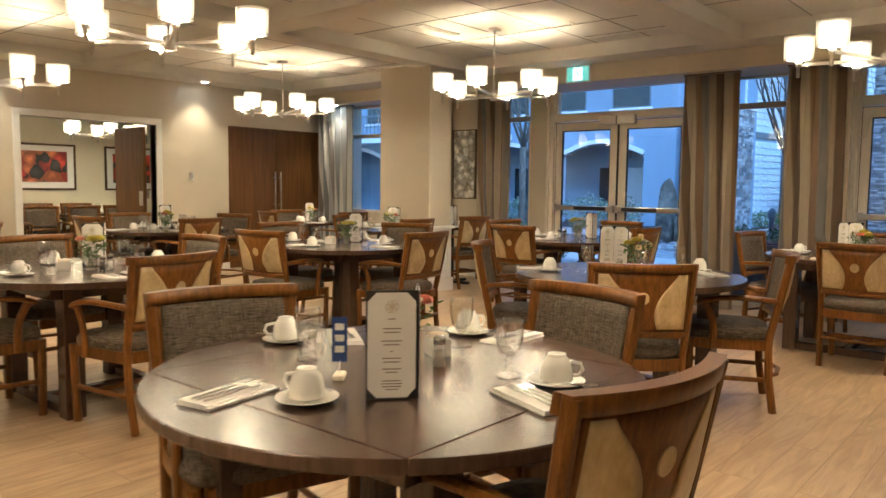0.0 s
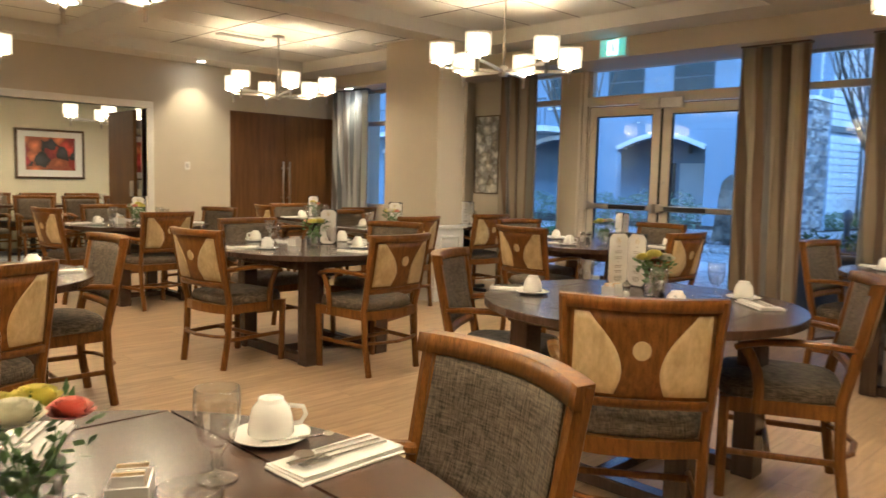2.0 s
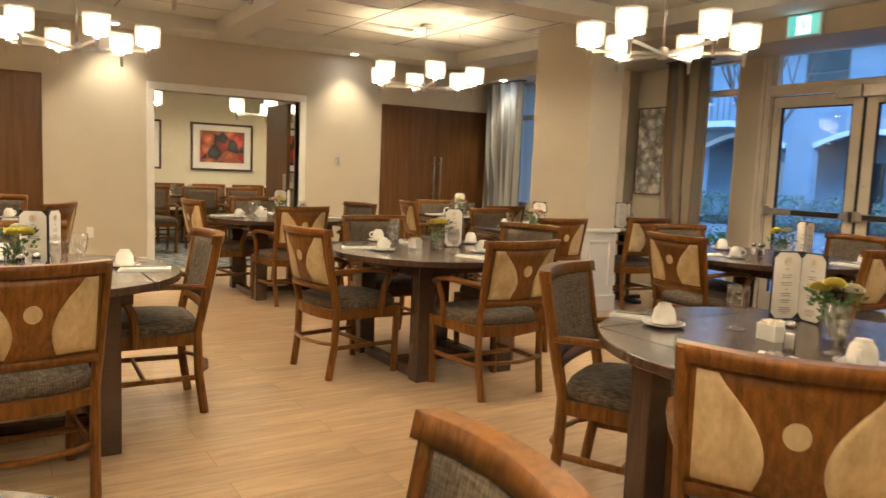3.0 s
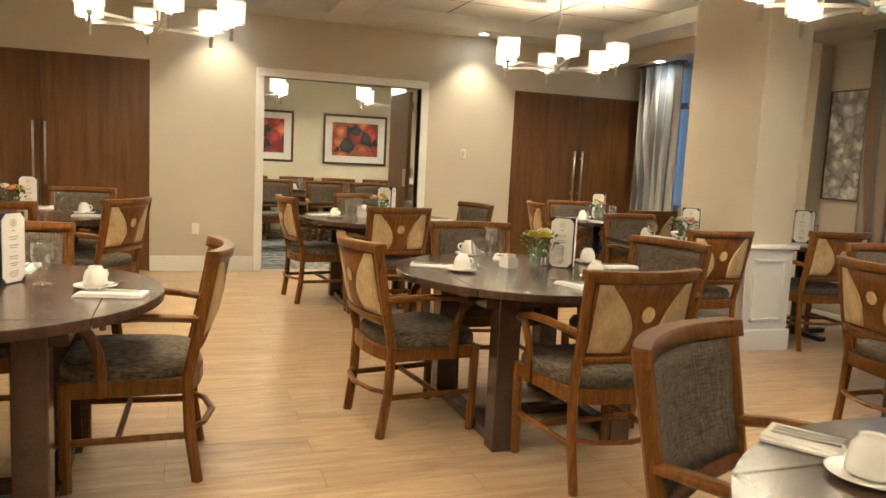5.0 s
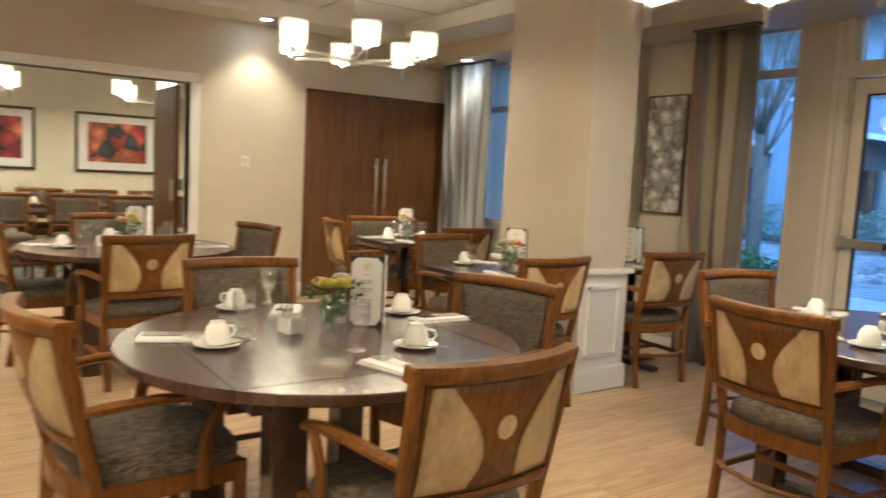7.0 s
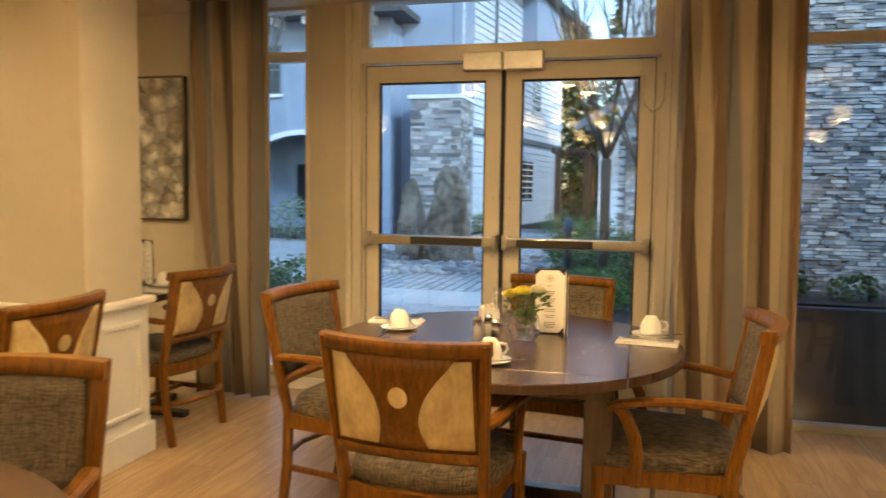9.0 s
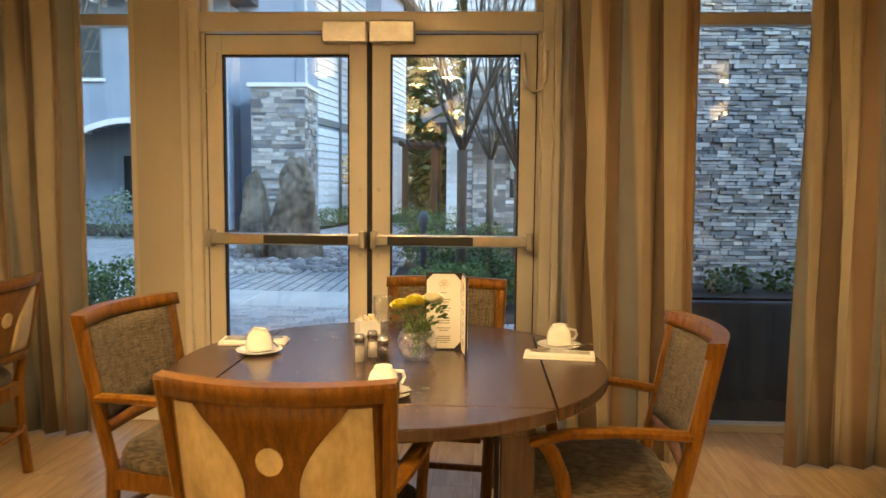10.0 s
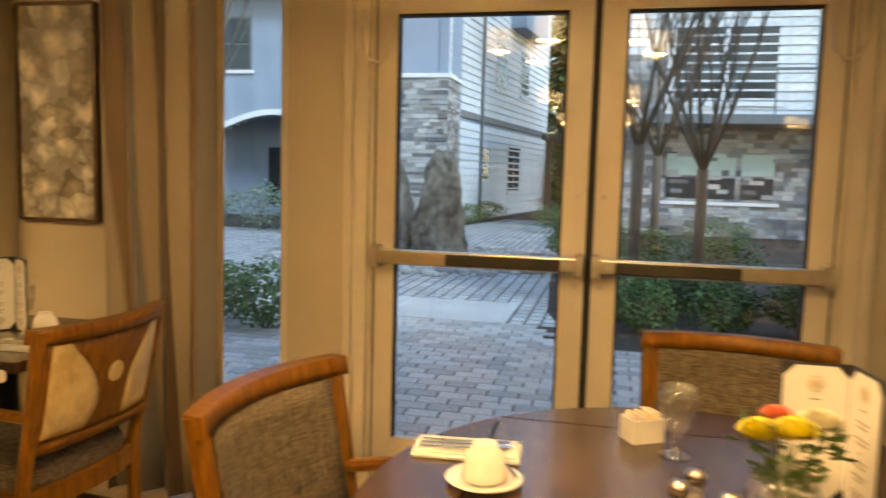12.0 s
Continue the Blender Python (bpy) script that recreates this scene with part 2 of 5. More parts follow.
WATER = glass("vase_water", 0.0, (0.93, 0.96, 0.92))
def sheer(name):
    """Sheer woven cloth: part open, part letting light through."""
    m, nt, b = nodes_of(name)
    nt.nodes.remove(b)
    L, N = nt.links.new, nt.nodes.new
    tr, tl, df, m1, m2 = N("ShaderNodeBsdfTransparent"), N("ShaderNodeBsdfTranslucent"), N("ShaderNodeBsdfDiffuse"), N("ShaderNodeMixShader"), N("ShaderNodeMixShader")
    tl.inputs[0].default_value = df.inputs[0].default_value = (0.86, 0.82, 0.74, 1)
    m1.inputs[0].default_value, m2.inputs[0].default_value = 0.5, 0.55
    L(tl.outputs[0], m1.inputs[1])
    L(df.outputs[0], m1.inputs[2])
    L(tr.outputs[0], m2.inputs[1])
    L(m1.outputs[0], m2.inputs[2])
    L(m2.outputs[0], nt.nodes["Material Output"].inputs[0])
    return m


SHEER = sheer("sheer_shade_cloth")
SHADE = glow("lit_lamp_shade", (1.0, 0.72, 0.40), SHADE_GLOW)
DISC = glow("shade_diffuser", (1.0, 0.70, 0.36), 60.0)
BULB = glow("lamp_bulb", (1.0, 0.82, 0.56), BULB_GLOW)
POT = glow("pot_light_lens", (1.0, 0.86, 0.65), 25.0)
STRIPE = stripes("striped_curtain_cloth", 1.45)
STRIPE2 = stripes("pale_striped_curtain_cloth", 1.0, True)
LEAF = surface("flower_leaf", (0.05, 0.11, 0.025), (0.13, 0.22, 0.06), 30, rough=0.5)
YELLOW = surface("yellow_petal", (0.72, 0.62, 0.08), (0.80, 0.74, 0.2), 30, rough=0.6)
IVORY = surface("ivory_petal", (0.78, 0.74, 0.58), (0.84, 0.80, 0.66), 30, rough=0.6)
PINK = surface("coral_petal", (0.75, 0.22, 0.16), (0.82, 0.38, 0.28), 30, rough=0.6)
SALT = surface("white_seasoning", (0.75, 0.72, 0.66), (0.8, 0.78, 0.72), 60, rough=0.7)
AMBER = surface("sugar_packets", (0.62, 0.40, 0.16), (0.80, 0.66, 0.42), 40, rough=0.6)
SIGNGREEN = glow("exit_sign_green", (0.0, 0.30, 0.20), 0.55)
SIGNWHITE = glow("exit_sign_white", (0.6, 0.95, 0.9), 1.0)
BLUE = surface("blue_card", (0.02, 0.05, 0.2), (0.03, 0.07, 0.26), 20, rough=0.5)
# Rubber of the gaskets; also the painted shade in the door gaps.
RUBBER_AND_GAP = surface("black_rubber_and_gap_shade", (0.01, 0.01, 0.01), (0.02, 0.02, 0.02), 20, rough=0.7)


# ---- mesh helpers ----
def place(m, bm, loc=(0, 0, 0), rot=(0, 0, 0)):
    bmesh.ops.transform(bm, matrix=pose(*loc, *rot), verts=bm.verts)
    return bm


def box(x0, x1, y0, y1, z0, z1, bevel=0.0, seg=1, into=None):
    bm = into or bmesh.new()
    r = bmesh.ops.create_cube(bm, size=1)
    bmesh.ops.transform(bm, matrix=Matrix.LocRotScale(((x0 + x1) / 2, (y0 + y1) / 2, (z0 + z1) / 2), None, (abs(x1 - x0), abs(y1 - y0), abs(z1 - z0))), verts=r["verts"])
    if bevel:
        es = list({e for v in r["verts"] for e in v.link_edges})
        bmesh.ops.bevel(bm, geom=es, offset=bevel, segments=seg, affect="EDGES", profile=0.5)
    return bm


def lathe(profile, n=24, cap=True, into=None, at=(0, 0, 0)):
    """A turned shape from (radius, height) pairs."""
    bm = into or bmesh.new()
    rings = [[bm.verts.new((at[0] + r * math.cos(2 * math.pi * i / n), at[1] + r * math.sin(2 * math.pi * i / n), at[2] + z)) for i in range(n)] for r, z in profile]
    for a, b in zip(rings, rings[1:]):
        for i in range(n):
            bm.faces.new((a[i], a[(i + 1) % n], b[(i + 1) % n], b[i])).smooth = True
    if cap:
        bm.faces.new(rings[0][::-1])
        bm.faces.new(rings[-1])
    return bm


def sweep(points, w, h, into=None, up=(0, 0, 1), bevel=0.0):
    """A bar of section w x h along a line of points."""
    bm = into or bmesh.new()
    pts = [Vector(p) for p in points]
    rings = []
    for i, p in enumerate(pts):
        d = (pts[min(i + 1, len(pts) - 1)] - pts[max(i - 1, 0)]).normalized()
        side = d.cross(Vector(up))
        side = side.normalized() if side.length > 1e-4 else Vector((1, 0, 0))
        top = side.cross(d).normalized()
        c = 0.28
        sec = [(-.5, -.5 + c), (-.5 + c, -.5), (.5 - c, -.5), (.5, -.5 + c), (.5, .5 - c), (.5 - c, .5), (-.5 + c, .5), (-.5, .5 - c)] if bevel else [(-.5, -.5), (.5, -.5), (.5, .5), (-.5, .5)]
        rings.append([bm.verts.new(p + side * (a * w) + top * (b * h)) for a, b in sec])
    n = len(rings[0])
    for a, b in zip(rings, rings[1:]):
        for i in range(n):
            bm.faces.new((a[i], a[(i + 1) % n], b[(i + 1) % n], b[i]))
    bm.faces.new(rings[0][::-1])
    bm.faces.new(rings[-1])
    return bm


def tube(points, r, n=8, into=None):
    bm = into or bmesh.new()
    pts = [Vector(p) for p in points]
    rings = []
    for i, p in enumerate(pts):
        d = (pts[min(i + 1, len(pts) - 1)] - pts[max(i - 1, 0)]).normalized()
        a = d.orthogonal().normalized() if abs(d.z) < 0.99 else Vector((1, 0, 0))
        a = d.cross(Vector((0.123, 0.456, 0.88))).normalized()
        b = d.cross(a)
        rr = r[i] if isinstance(r, (list, tuple)) else r
        rings.append([bm.verts.new(p + (a * math.cos(2 * math.pi * k / n) + b * math.sin(2 * math.pi * k / n)) * rr) for k in range(n)])
    for a, b in zip(rings, rings[1:]):
        for i in range(n):
            bm.faces.new((a[i], a[(i + 1) % n], b[(i + 1) % n], b[i])).smooth = True
    bm.faces.new(rings[0][::-1])
    bm.faces.new(rings[-1])
    return bm


def mesh_of(name, bm, material):
    bmesh.ops.recalc_face_normals(bm, faces=bm.faces)
    me = bpy.data.meshes.new(name)
    bm.to_mesh(me)
    bm.free()
    for m in (material if isinstance(material, (list, tuple)) else [material]):
        me.materials.append(m)
    return me


def part(name, bm, material, parent, label=""):
    ob = new(name, mesh_of(name, bm, material))
    ob.parent = parent
    return tagged(ob, label)


def thing(name, label, category, group="", kind="", m=None):
    ob = new(name)
    ob.empty_display_size = 0.1
    if m is not None:
        ob.matrix_basis = m
    return tagged(ob, label, category, group, kind)


def solid(name, bm, material, label="", category="", kind="structure", group=""):
    return tagged(new(name, mesh_of(name, bm, material)), label, category, group, kind)


# ---- structure ----
NY, EX, EXN, STEP = 10.40, 8.0, 7.85, 7.68
WX, SY = -3.0, -2.6
SOF, COF = 2.67, 2.81
solid("floor", box(WX, EX + 0.12, SY, NY + 0.12, -0.1, 0), FLOOR, "pale oak vinyl plank floor with soft sheen", "floor")
solid("floor_private_room", box(1.0, 8.2, NY + 0.12, 14.5, -0.1, -0.002), CARPET, "patterned grey carpet of the private dining room", "floor")


def wall_with_holes(name, a0, a1, z1, holes, along, at, thick, material, label):
    """A wall along x or y, from a0 to a1, its holes (b0, b1, z0, z1) cut through."""
    bm = bmesh.new()
    cuts = sorted({a0, a1, *[h[0] for h in holes], *[h[1] for h in holes]})
    for p, q in zip(cuts, cuts[1:]):
        mid, z = (p + q) / 2, 0.0
        for h in sorted((h for h in holes if h[0] < mid < h[1]), key=lambda h: h[2]) + [None]:
            top = h[2] if h else z1
            if top - z > 1e-3:
                if along == "x":
                    box(p, q, at, at + thick, z, top, into=bm)
                else:
                    box(at, at + thick, p, q, z, top, into=bm)
            z = h[3] if h else z1
    bmesh.ops.remove_doubles(bm, verts=bm.verts, dist=1e-5)
    return solid(name, bm, material, label, "wall")


OP0, OP1, OPH = 3.25, 4.96, 2.05
WD0, WD1, WDH = 6.1, 7.85, 2.12
LD0, LD1 = 0.17, 2.135
wall_with_holes("wall_north", WX, EXN + 0.2, 2.9, [(OP0, OP1, 0, OPH), (WD0, WD1 - 0.01, 0, WDH), (LD0, LD1, 0, WDH)], "x", NY, 0.14, WALL, "beige painted wall with wide cased opening")
W1, W3, D1, D2 = (6.33, 7.0), (2.70, 3.80), (4.11, 6.03), (0.62, 2.54)
wall_with_holes("wall_east", SY, STEP, 2.9, [(*W1, 0.10, 2.5), (*W3, 0.0, 2.5), (*D1, 0, 2.52), (*D2, 0, 2.52)], "y", EX, 0.18, WALL, "beige window wall with garden doors")
WN = (8.5, 9.75)
wall_with_holes("wall_east_alcove", STEP, NY, 2.9, [(*WN, 0.85, 2.5)], "y", EXN, 0.33, WALL, "beige wall with tall alcove window")
# South and west walls are unseen, added to close the room.
wall_with_holes("wall_south", WX, EX + 0.18, 2.9, [], "x", SY - 0.14, 0.14, WALL, "plain beige wall out of view, closing the room")
wall_with_holes("wall_west", SY, NY, 2.9, [], "y", WX - 0.14, 0.14, WALL, "plain beige wall out of view, closing the room")
wall_with_holes("wall_private_north", 1.0, 8.2, 2.9, [], "x", 14.4, 0.14, CREAM, "pale yellow painted wall of private dining room")
wall_with_holes("wall_private_west", NY + 0.14, 14.4, 2.9, [], "y", 0.9, 0.1, CREAM, "pale yellow painted side wall")
wall_with_holes("wall_private_east", NY + 0.14, 14.4, 2.9, [], "y", 8.2, 0.1, CREAM, "pale yellow painted side wall")

# ceiling: beams, coffers with tile joints, bulkhead over the windows
bm = bmesh.new()
xs, ys = [(-2.6, 0.42), (0.72, 3.8), (4.12, 6.93)], [(-2.4, -0.02), (0.28, 3.29), (3.61, 6.57), (6.88, 9.92)]
xe, ye = [WX] + [v for p in xs for v in p] + [EX], [SY] + [v for p in ys for v in p] + [NY]
for i in range(len(xe) - 1):
    for j in range(len(ye) - 1):
        coffer = i % 2 == 1 and j % 2 == 1
        box(xe[i], xe[i + 1], ye[j], ye[j + 1], COF if coffer else SOF, 2.95, into=bm)
bmesh.ops.remove_doubles(bm, verts=bm.verts, dist=1e-5)
solid("ceiling", bm, CEIL, "white coffered ceiling with deep painted beams", "ceiling")
bm = bmesh.new()
for x0, x1 in xs:
    for y0, y1 in ys:
        for k in range(1, 3):
            box(x0 + (x1 - x0) * k / 3 - 0.006, x0 + (x1 - x0) * k / 3 + 0.006, y0, y1, COF - 0.004, COF + 0.01, into=bm)
        for k in range(1, 5):
            box(x0, x1, y0 + (y1 - y0) * k / 5 - 0.004, y0 + (y1 - y0) * k / 5 + 0.004, COF - 0.003, COF + 0.01, into=bm)
solid("ceiling_tile_joints", bm, GROOVE, "grey joints between acoustic ceiling tiles", "ceiling")
solid("ceiling_private", box(0.9, 8.3, NY + 0.14, 14.54, 2.6, 2.7), CEIL, "white flat ceiling of private dining room", "ceiling")
solid("bulkhead", box(7.36, EX, SY, STEP, 2.48, SOF + 0.05), WALL, "beige bulkhead above the curtains", "bulkhead")
solid("bulkhead_alcove", box(7.42, EXN, 7.45, NY, 2.50, SOF + 0.05), WALL, "beige curtain bulkhead in the alcove", "bulkhead")

# column with white wainscot
CX0, CX1, CY0, CY1 = 6.31, 6.70, 6.62, 7.44
col = thing("column", "square beige column with white panelled wainscot base", "column", kind="structure")
part("shaft", box(CX0, CX1, CY0, CY1, 0.0, 2.7, 0.006), WALL, col)
part("wainscot", box(CX0 - 0.015, CX1 + 0.015, CY0 - 0.015, CY1 + 0.015, 0, 0.76, 0.004), TRIM, col, "white painted wainscot")
part("plinth", box(CX0 - 0.035, CX1 + 0.035, CY0 - 0.035, CY1 + 0.035, 0, 0.16, 0.008), TRIM, col)
part("chair_rail", box(CX0 - 0.045, CX1 + 0.045, CY0 - 0.045, CY1 + 0.045, 0.755, 0.79, 0.01, 2), TRIM, col)
bm = bmesh.new()
for z0, z1 in ((0.22, 0.245), (0.655, 0.68)):
    box(CX0 + 0.05, CX1 - 0.05, CY0 - 0.03, CY0 - 0.01, z0, z1, 0.005, into=bm)
    box(CX0 - 0.03, CX0 - 0.01, CY0 + 0.06, CY1 - 0.06, z0, z1, 0.005, into=bm)
for a in (CX0 + 0.05, CX1 - 0.075):
    box(a, a + 0.025, CY0 - 0.03, CY0 - 0.01, 0.22, 0.68, 0.005, into=bm)
for a in (CY0 + 0.06, CY1 - 0.085):
    box(CX0 - 0.03, CX0 - 0.01, a, a + 0.025, 0.22, 0.68, 0.005, into=bm)
part("panel_moulding", bm, TRIM, col)

# baseboards
bm = bmesh.new()
for p, q in ((WX, LD0), (LD1, OP0 - 0.09), (OP1 + 0.09, WD0)):
    box(p, q, NY - 0.016, NY, 0, 0.16, 0.004, into=bm)
box(EXN - 0.016, EXN, STEP, NY, 0, 0.14, 0.004, into=bm)
for p, q in ((SY, D2[0]), (D2[1], W3[0]), (W3[1], D1[0]), (D1[1], STEP)):
    box(EX - 0.016, EX, p, q, 0, 0.08, 0.004, into=bm)
solid("baseboard", bm, TRIM, "white painted baseboard along the walls", "baseboard")

# cased opening to the private dining room
case = thing("trim_opening", "white painted casing round the wide doorway", "door casing", kind="structure")
for name, b in (("jamb", (OP0 - 0.085, OP0 + 0.0, NY - 0.02, NY + 0.16, 0, OPH)), ("jamb", (OP1, OP1 + 0.085, NY - 0.02, NY + 0.16, 0, OPH)), ("head", (OP0 - 0.085, OP1 + 0.085, NY - 0.02, NY + 0.16, OPH, OPH + 0.085))):
    part(name, box(*b, 0.006), TRIM, case)
leaf = thing("door_1", "dark wooden door leaf standing open into the private room", "door", kind="structure")
part("leaf", box(4.88, 4.925, NY + 0.2, NY + 1.0, 0.01, OPH - 0.02, 0.003), DOORWOOD, leaf)
for z in (0.3, 1.05, 1.8):
    part("hinge", box(4.922, 4.95, NY + 0.15, NY + 0.22, z, z + 0.11, 0.003), NICKEL, leaf, "satin nickel hinge")
part("closer_plate", box(4.865, 4.88, NY + 0.22, NY + 0.30, 0.95, 1.15, 0.002), NICKEL, leaf)


def wood_doors(name, x0, x1):
    d = thing(name, "pair of closed mahogany flush doors with long bar handles", "double door", kind="structure")
    mid = (x0 + x1) / 2
    for a, b in ((x0 + 0.012, mid - 0.002), (mid + 0.002, x1 - 0.012)):
        part("leaf", box(a, b, NY + 0.012, NY + 0.06, 0.008, WDH - 0.012, 0.002), DOORWOOD, d)
    part("frame", box(x0, x0 + 0.012, NY + 0.002, NY + 0.13, 0, WDH, 0), DOORWOOD, d)
    part("frame", box(x1 - 0.012, x1, NY + 0.002, NY + 0.13, 0, WDH, 0), DOORWOOD, d)
    part("frame", box(x0, x1, NY + 0.002, NY + 0.13, WDH - 0.012, WDH, 0), DOORWOOD, d)
    for s in (-1, 1):
        x = mid + s * 0.052
        bm = lathe([(0.012, 0.86), (0.012, 1.46)], 12, at=(x, NY - 0.04, 0))
        for z in (0.95, 1.37):
            tube([(x, NY - 0.04, z), (x, NY + 0.014, z)], 0.008, into=bm)
        part("handle", bm, NICKEL, d, "long satin steel bar handle")
    part("backing", box(x0, x1, NY + 0.132, NY + 0.139, 0, WDH), DOORWOOD, d)


wood_doors("door_2", WD0, WD1 - 0.01)
wood_doors("door_3", LD0, LD1)


def pane(bm, parent, name="pane"):
    ob = part(name, bm, PANE, parent)
    ob.visible_shadow = False
    return ob


def garden_doors(name, y0, y1):
    """Glazed double doors with transom, panic bars, closers and looped cables."""
    d = thing(name, "cream metal glazed double doors with panic bars and transom", "glass door", kind="structure")
    X0, X1, mid = EX - 0.02, EX + 0.12, (y0 + y1) / 2
    for a, b in ((y0, y0 + 0.06), (y1 - 0.06, y1)):
        part("jamb", box(X0, X1, a, b, 0, 2.52, 0.004), FRAME, d)
    part("head", box(X0, X1, y0 + 0.06, y1 - 0.06, 2.48, 2.52, 0.003), FRAME, d)
    part("transom_bar", box(X0, X1, y0 + 0.06, y1 - 0.06, 2.10, 2.20, 0.004), FRAME, d)
    part("stop", box(X0 + 0.03, X1, y0 + 0.06, y0 + 0.085, 0, 2.10, 0.002), FRAME, d)
    part("stop", box(X0 + 0.03, X1, y1 - 0.085, y1 - 0.06, 0, 2.10, 0.002), FRAME, d)
    bm = box(X0 + 0.03, X1 - 0.03, y0 + 0.06, y0 + 0.10, 2.20, 2.48, 0.003)
    box(X0 + 0.03, X1 - 0.03, y1 - 0.10, y1 - 0.06, 2.20, 2.48, 0.003, into=bm)
    part("transom_frame", bm, FRAME, d)
    pane(box(EX + 0.05, EX + 0.056, y0 + 0.10, y1 - 0.10, 2.20, 2.48), d, "transom_pane")
    for a, b in ((y0 - 0.04, y0 - 0.002), (y1 + 0.002, y1 + 0.04)):
        part("casing", box(EX - 0.035, EX - 0.001, a, b, 0, 2.47, 0.006), FRAME, d)
    # Black strips stand in for the shade in the gaps round the leaves.
    for a, b, z0, z1 in ((y0 + 0.085, y0 + 0.09, 0.02, 2.09), (y1 - 0.09, y1 - 0.085, 0.02, 2.09), (y0 + 0.09, y1 - 0.09, 2.085, 2.09), (mid - 0.014, mid + 0.014, 0.02, 2.085)):
        part("gap_shade", box(EX - 0.004, EX - 0.0005, a, b, z0, z1), RUBBER_AND_GAP, d, "black strip standing in for the shaded door gap")
    part("threshold", box(X0 - 0.02, X1 + 0.02, y0, y1, -0.02, 0.015, 0.004), NICKEL, d)
    for s, a, b in ((1, y0 + 0.088, mid - 0.004), (-1, mid + 0.004, y1 - 0.088)):
        lf = part("leaf", bmesh.new(), FRAME, d, "cream painted door leaf")
        bm = bmesh.new()
        st = 0.105
        for bb in ((a, a + 0.085, 0.02, 2.085), (b - st, b, 0.02, 2.085) if s > 0 else (b - 0.085, b, 0.02, 2.085)):
            box(EX, EX + 0.045, bb[0], bb[1], bb[2], bb[3], 0.003, into=bm)
        ga, gb = (a + 0.085, b - st) if s > 0 else (a + st, b - 0.085)
        if s < 0:
            box(EX + 0.001, EX + 0.044, a, a + st, 0.02, 2.085, 0.003, into=bm)
        box(EX + 0.001, EX + 0.044, ga, gb, 0.02, 0.24, 0.003, into=bm)
        box(EX + 0.001, EX + 0.044, ga, gb, 1.985, 2.085, 0.003, into=bm)
        bmesh.ops.recalc_face_normals(bm, faces=bm.faces)
        bm.to_mesh(lf.data)
        bm.free()
        pane(box(EX + 0.02, EX + 0.026, ga, gb, 0.24, 1.985), lf)
        bm = bmesh.new()
        for q in ((ga, ga + 0.008), (gb - 0.008, gb)):
            box(EX + 0.004, EX + 0.042, q[0], q[1], 0.24, 1.985, into=bm)
        box(EX + 0.004, EX + 0.042, ga, gb, 1.975, 1.985, into=bm)
        part("gasket", bm, RUBBER_AND_GAP, lf)
        bar = part("panic_bar", box(EX - 0.075, EX - 0.03, a + 0.01, b - 0.01, 0.985, 1.045, 0.008, 2), NICKEL, lf, "satin metal panic bar")
        lo, hi = (a + 0.32, b - 0.10) if s > 0 else (a + 0.10, b - 0.32)
        part("push_pad", box(EX - 0.085, EX - 0.074, lo, hi, 0.993, 1.037, 0.003), BLACK, lf, "black push pad")
        for e in (a + 0.012, b - 0.042):
            part("bracket", box(EX - 0.08, EX, e, e + 0.032, 0.97, 1.06, 0.004), NICKEL, lf)
        c0, c1 = (mid - 0.24, mid - 0.006) if s > 0 else (mid + 0.006, mid + 0.24)
        part("closer", box(EX - 0.07, EX - 0.002, c0, c1, 2.035, 2.145, 0.006), NICKEL, lf, "satin metal door closer")
        hinge = a if s > 0 else b
        h = hinge - s * 0.05
        part("cable", tube([(EX - 0.025, h, 2.0), (EX - 0.035, h + s * 0.004, 1.85), (EX - 0.04, h + s * 0.03, 1.80), (EX - 0.04, h + s * 0.07, 1.785), (EX - 0.035, h + s * 0.105, 1.82), (EX - 0.012, h + s * 0.115, 1.99)], 0.007), FRAME, lf, "looped cream door cable")
        for z in (0.93, 1.28):
            ym = b - 0.045 if s > 0 else a + 0.045
            part("bolt", tube([(EX - 0.008, ym, z), (EX + 0.002, ym, z)], 0.012), NICKEL, lf)


garden_doors("door_4", *D1)
garden_doors("door_5", *D2)


def window(name, y0, y1, z0, z1, mull, x=EX, label="tall cream framed window with fixed panes"):
    w = thing(name, label, "window", kind="structure")
    for a, b, c, e, n in ((y0, y0 + 0.04, z0, z1, "frame"), (y1 - 0.04, y1, z0, z1, "frame"), (y0 + 0.04, y1 - 0.04, z0, z0 + 0.04, "sill"), (y0 + 0.04, y1 - 0.04, z1 - 0.04, z1, "head"), (y0 + 0.04, y1 - 0.04, mull, mull + 0.06, "mullion")):
        part(n, box(x + 0.02, x + 0.10, a, b, c, e, 0.003), FRAME, w)
    pane(box(x + 0.05, x + 0.056, y0 + 0.04, y1 - 0.04, z0 + 0.04, mull), w)
    pane(box(x + 0.05, x + 0.056, y0 + 0.04, y1 - 0.04, mull + 0.06, z1 - 0.04), w)


window("window_1", *W1, 0.10, 2.5, 2.14)
window("window_2", *W3, 0.0, 2.5, 2.14)
window("window_3", *WN, 0.85, 2.5, 2.0, EXN)


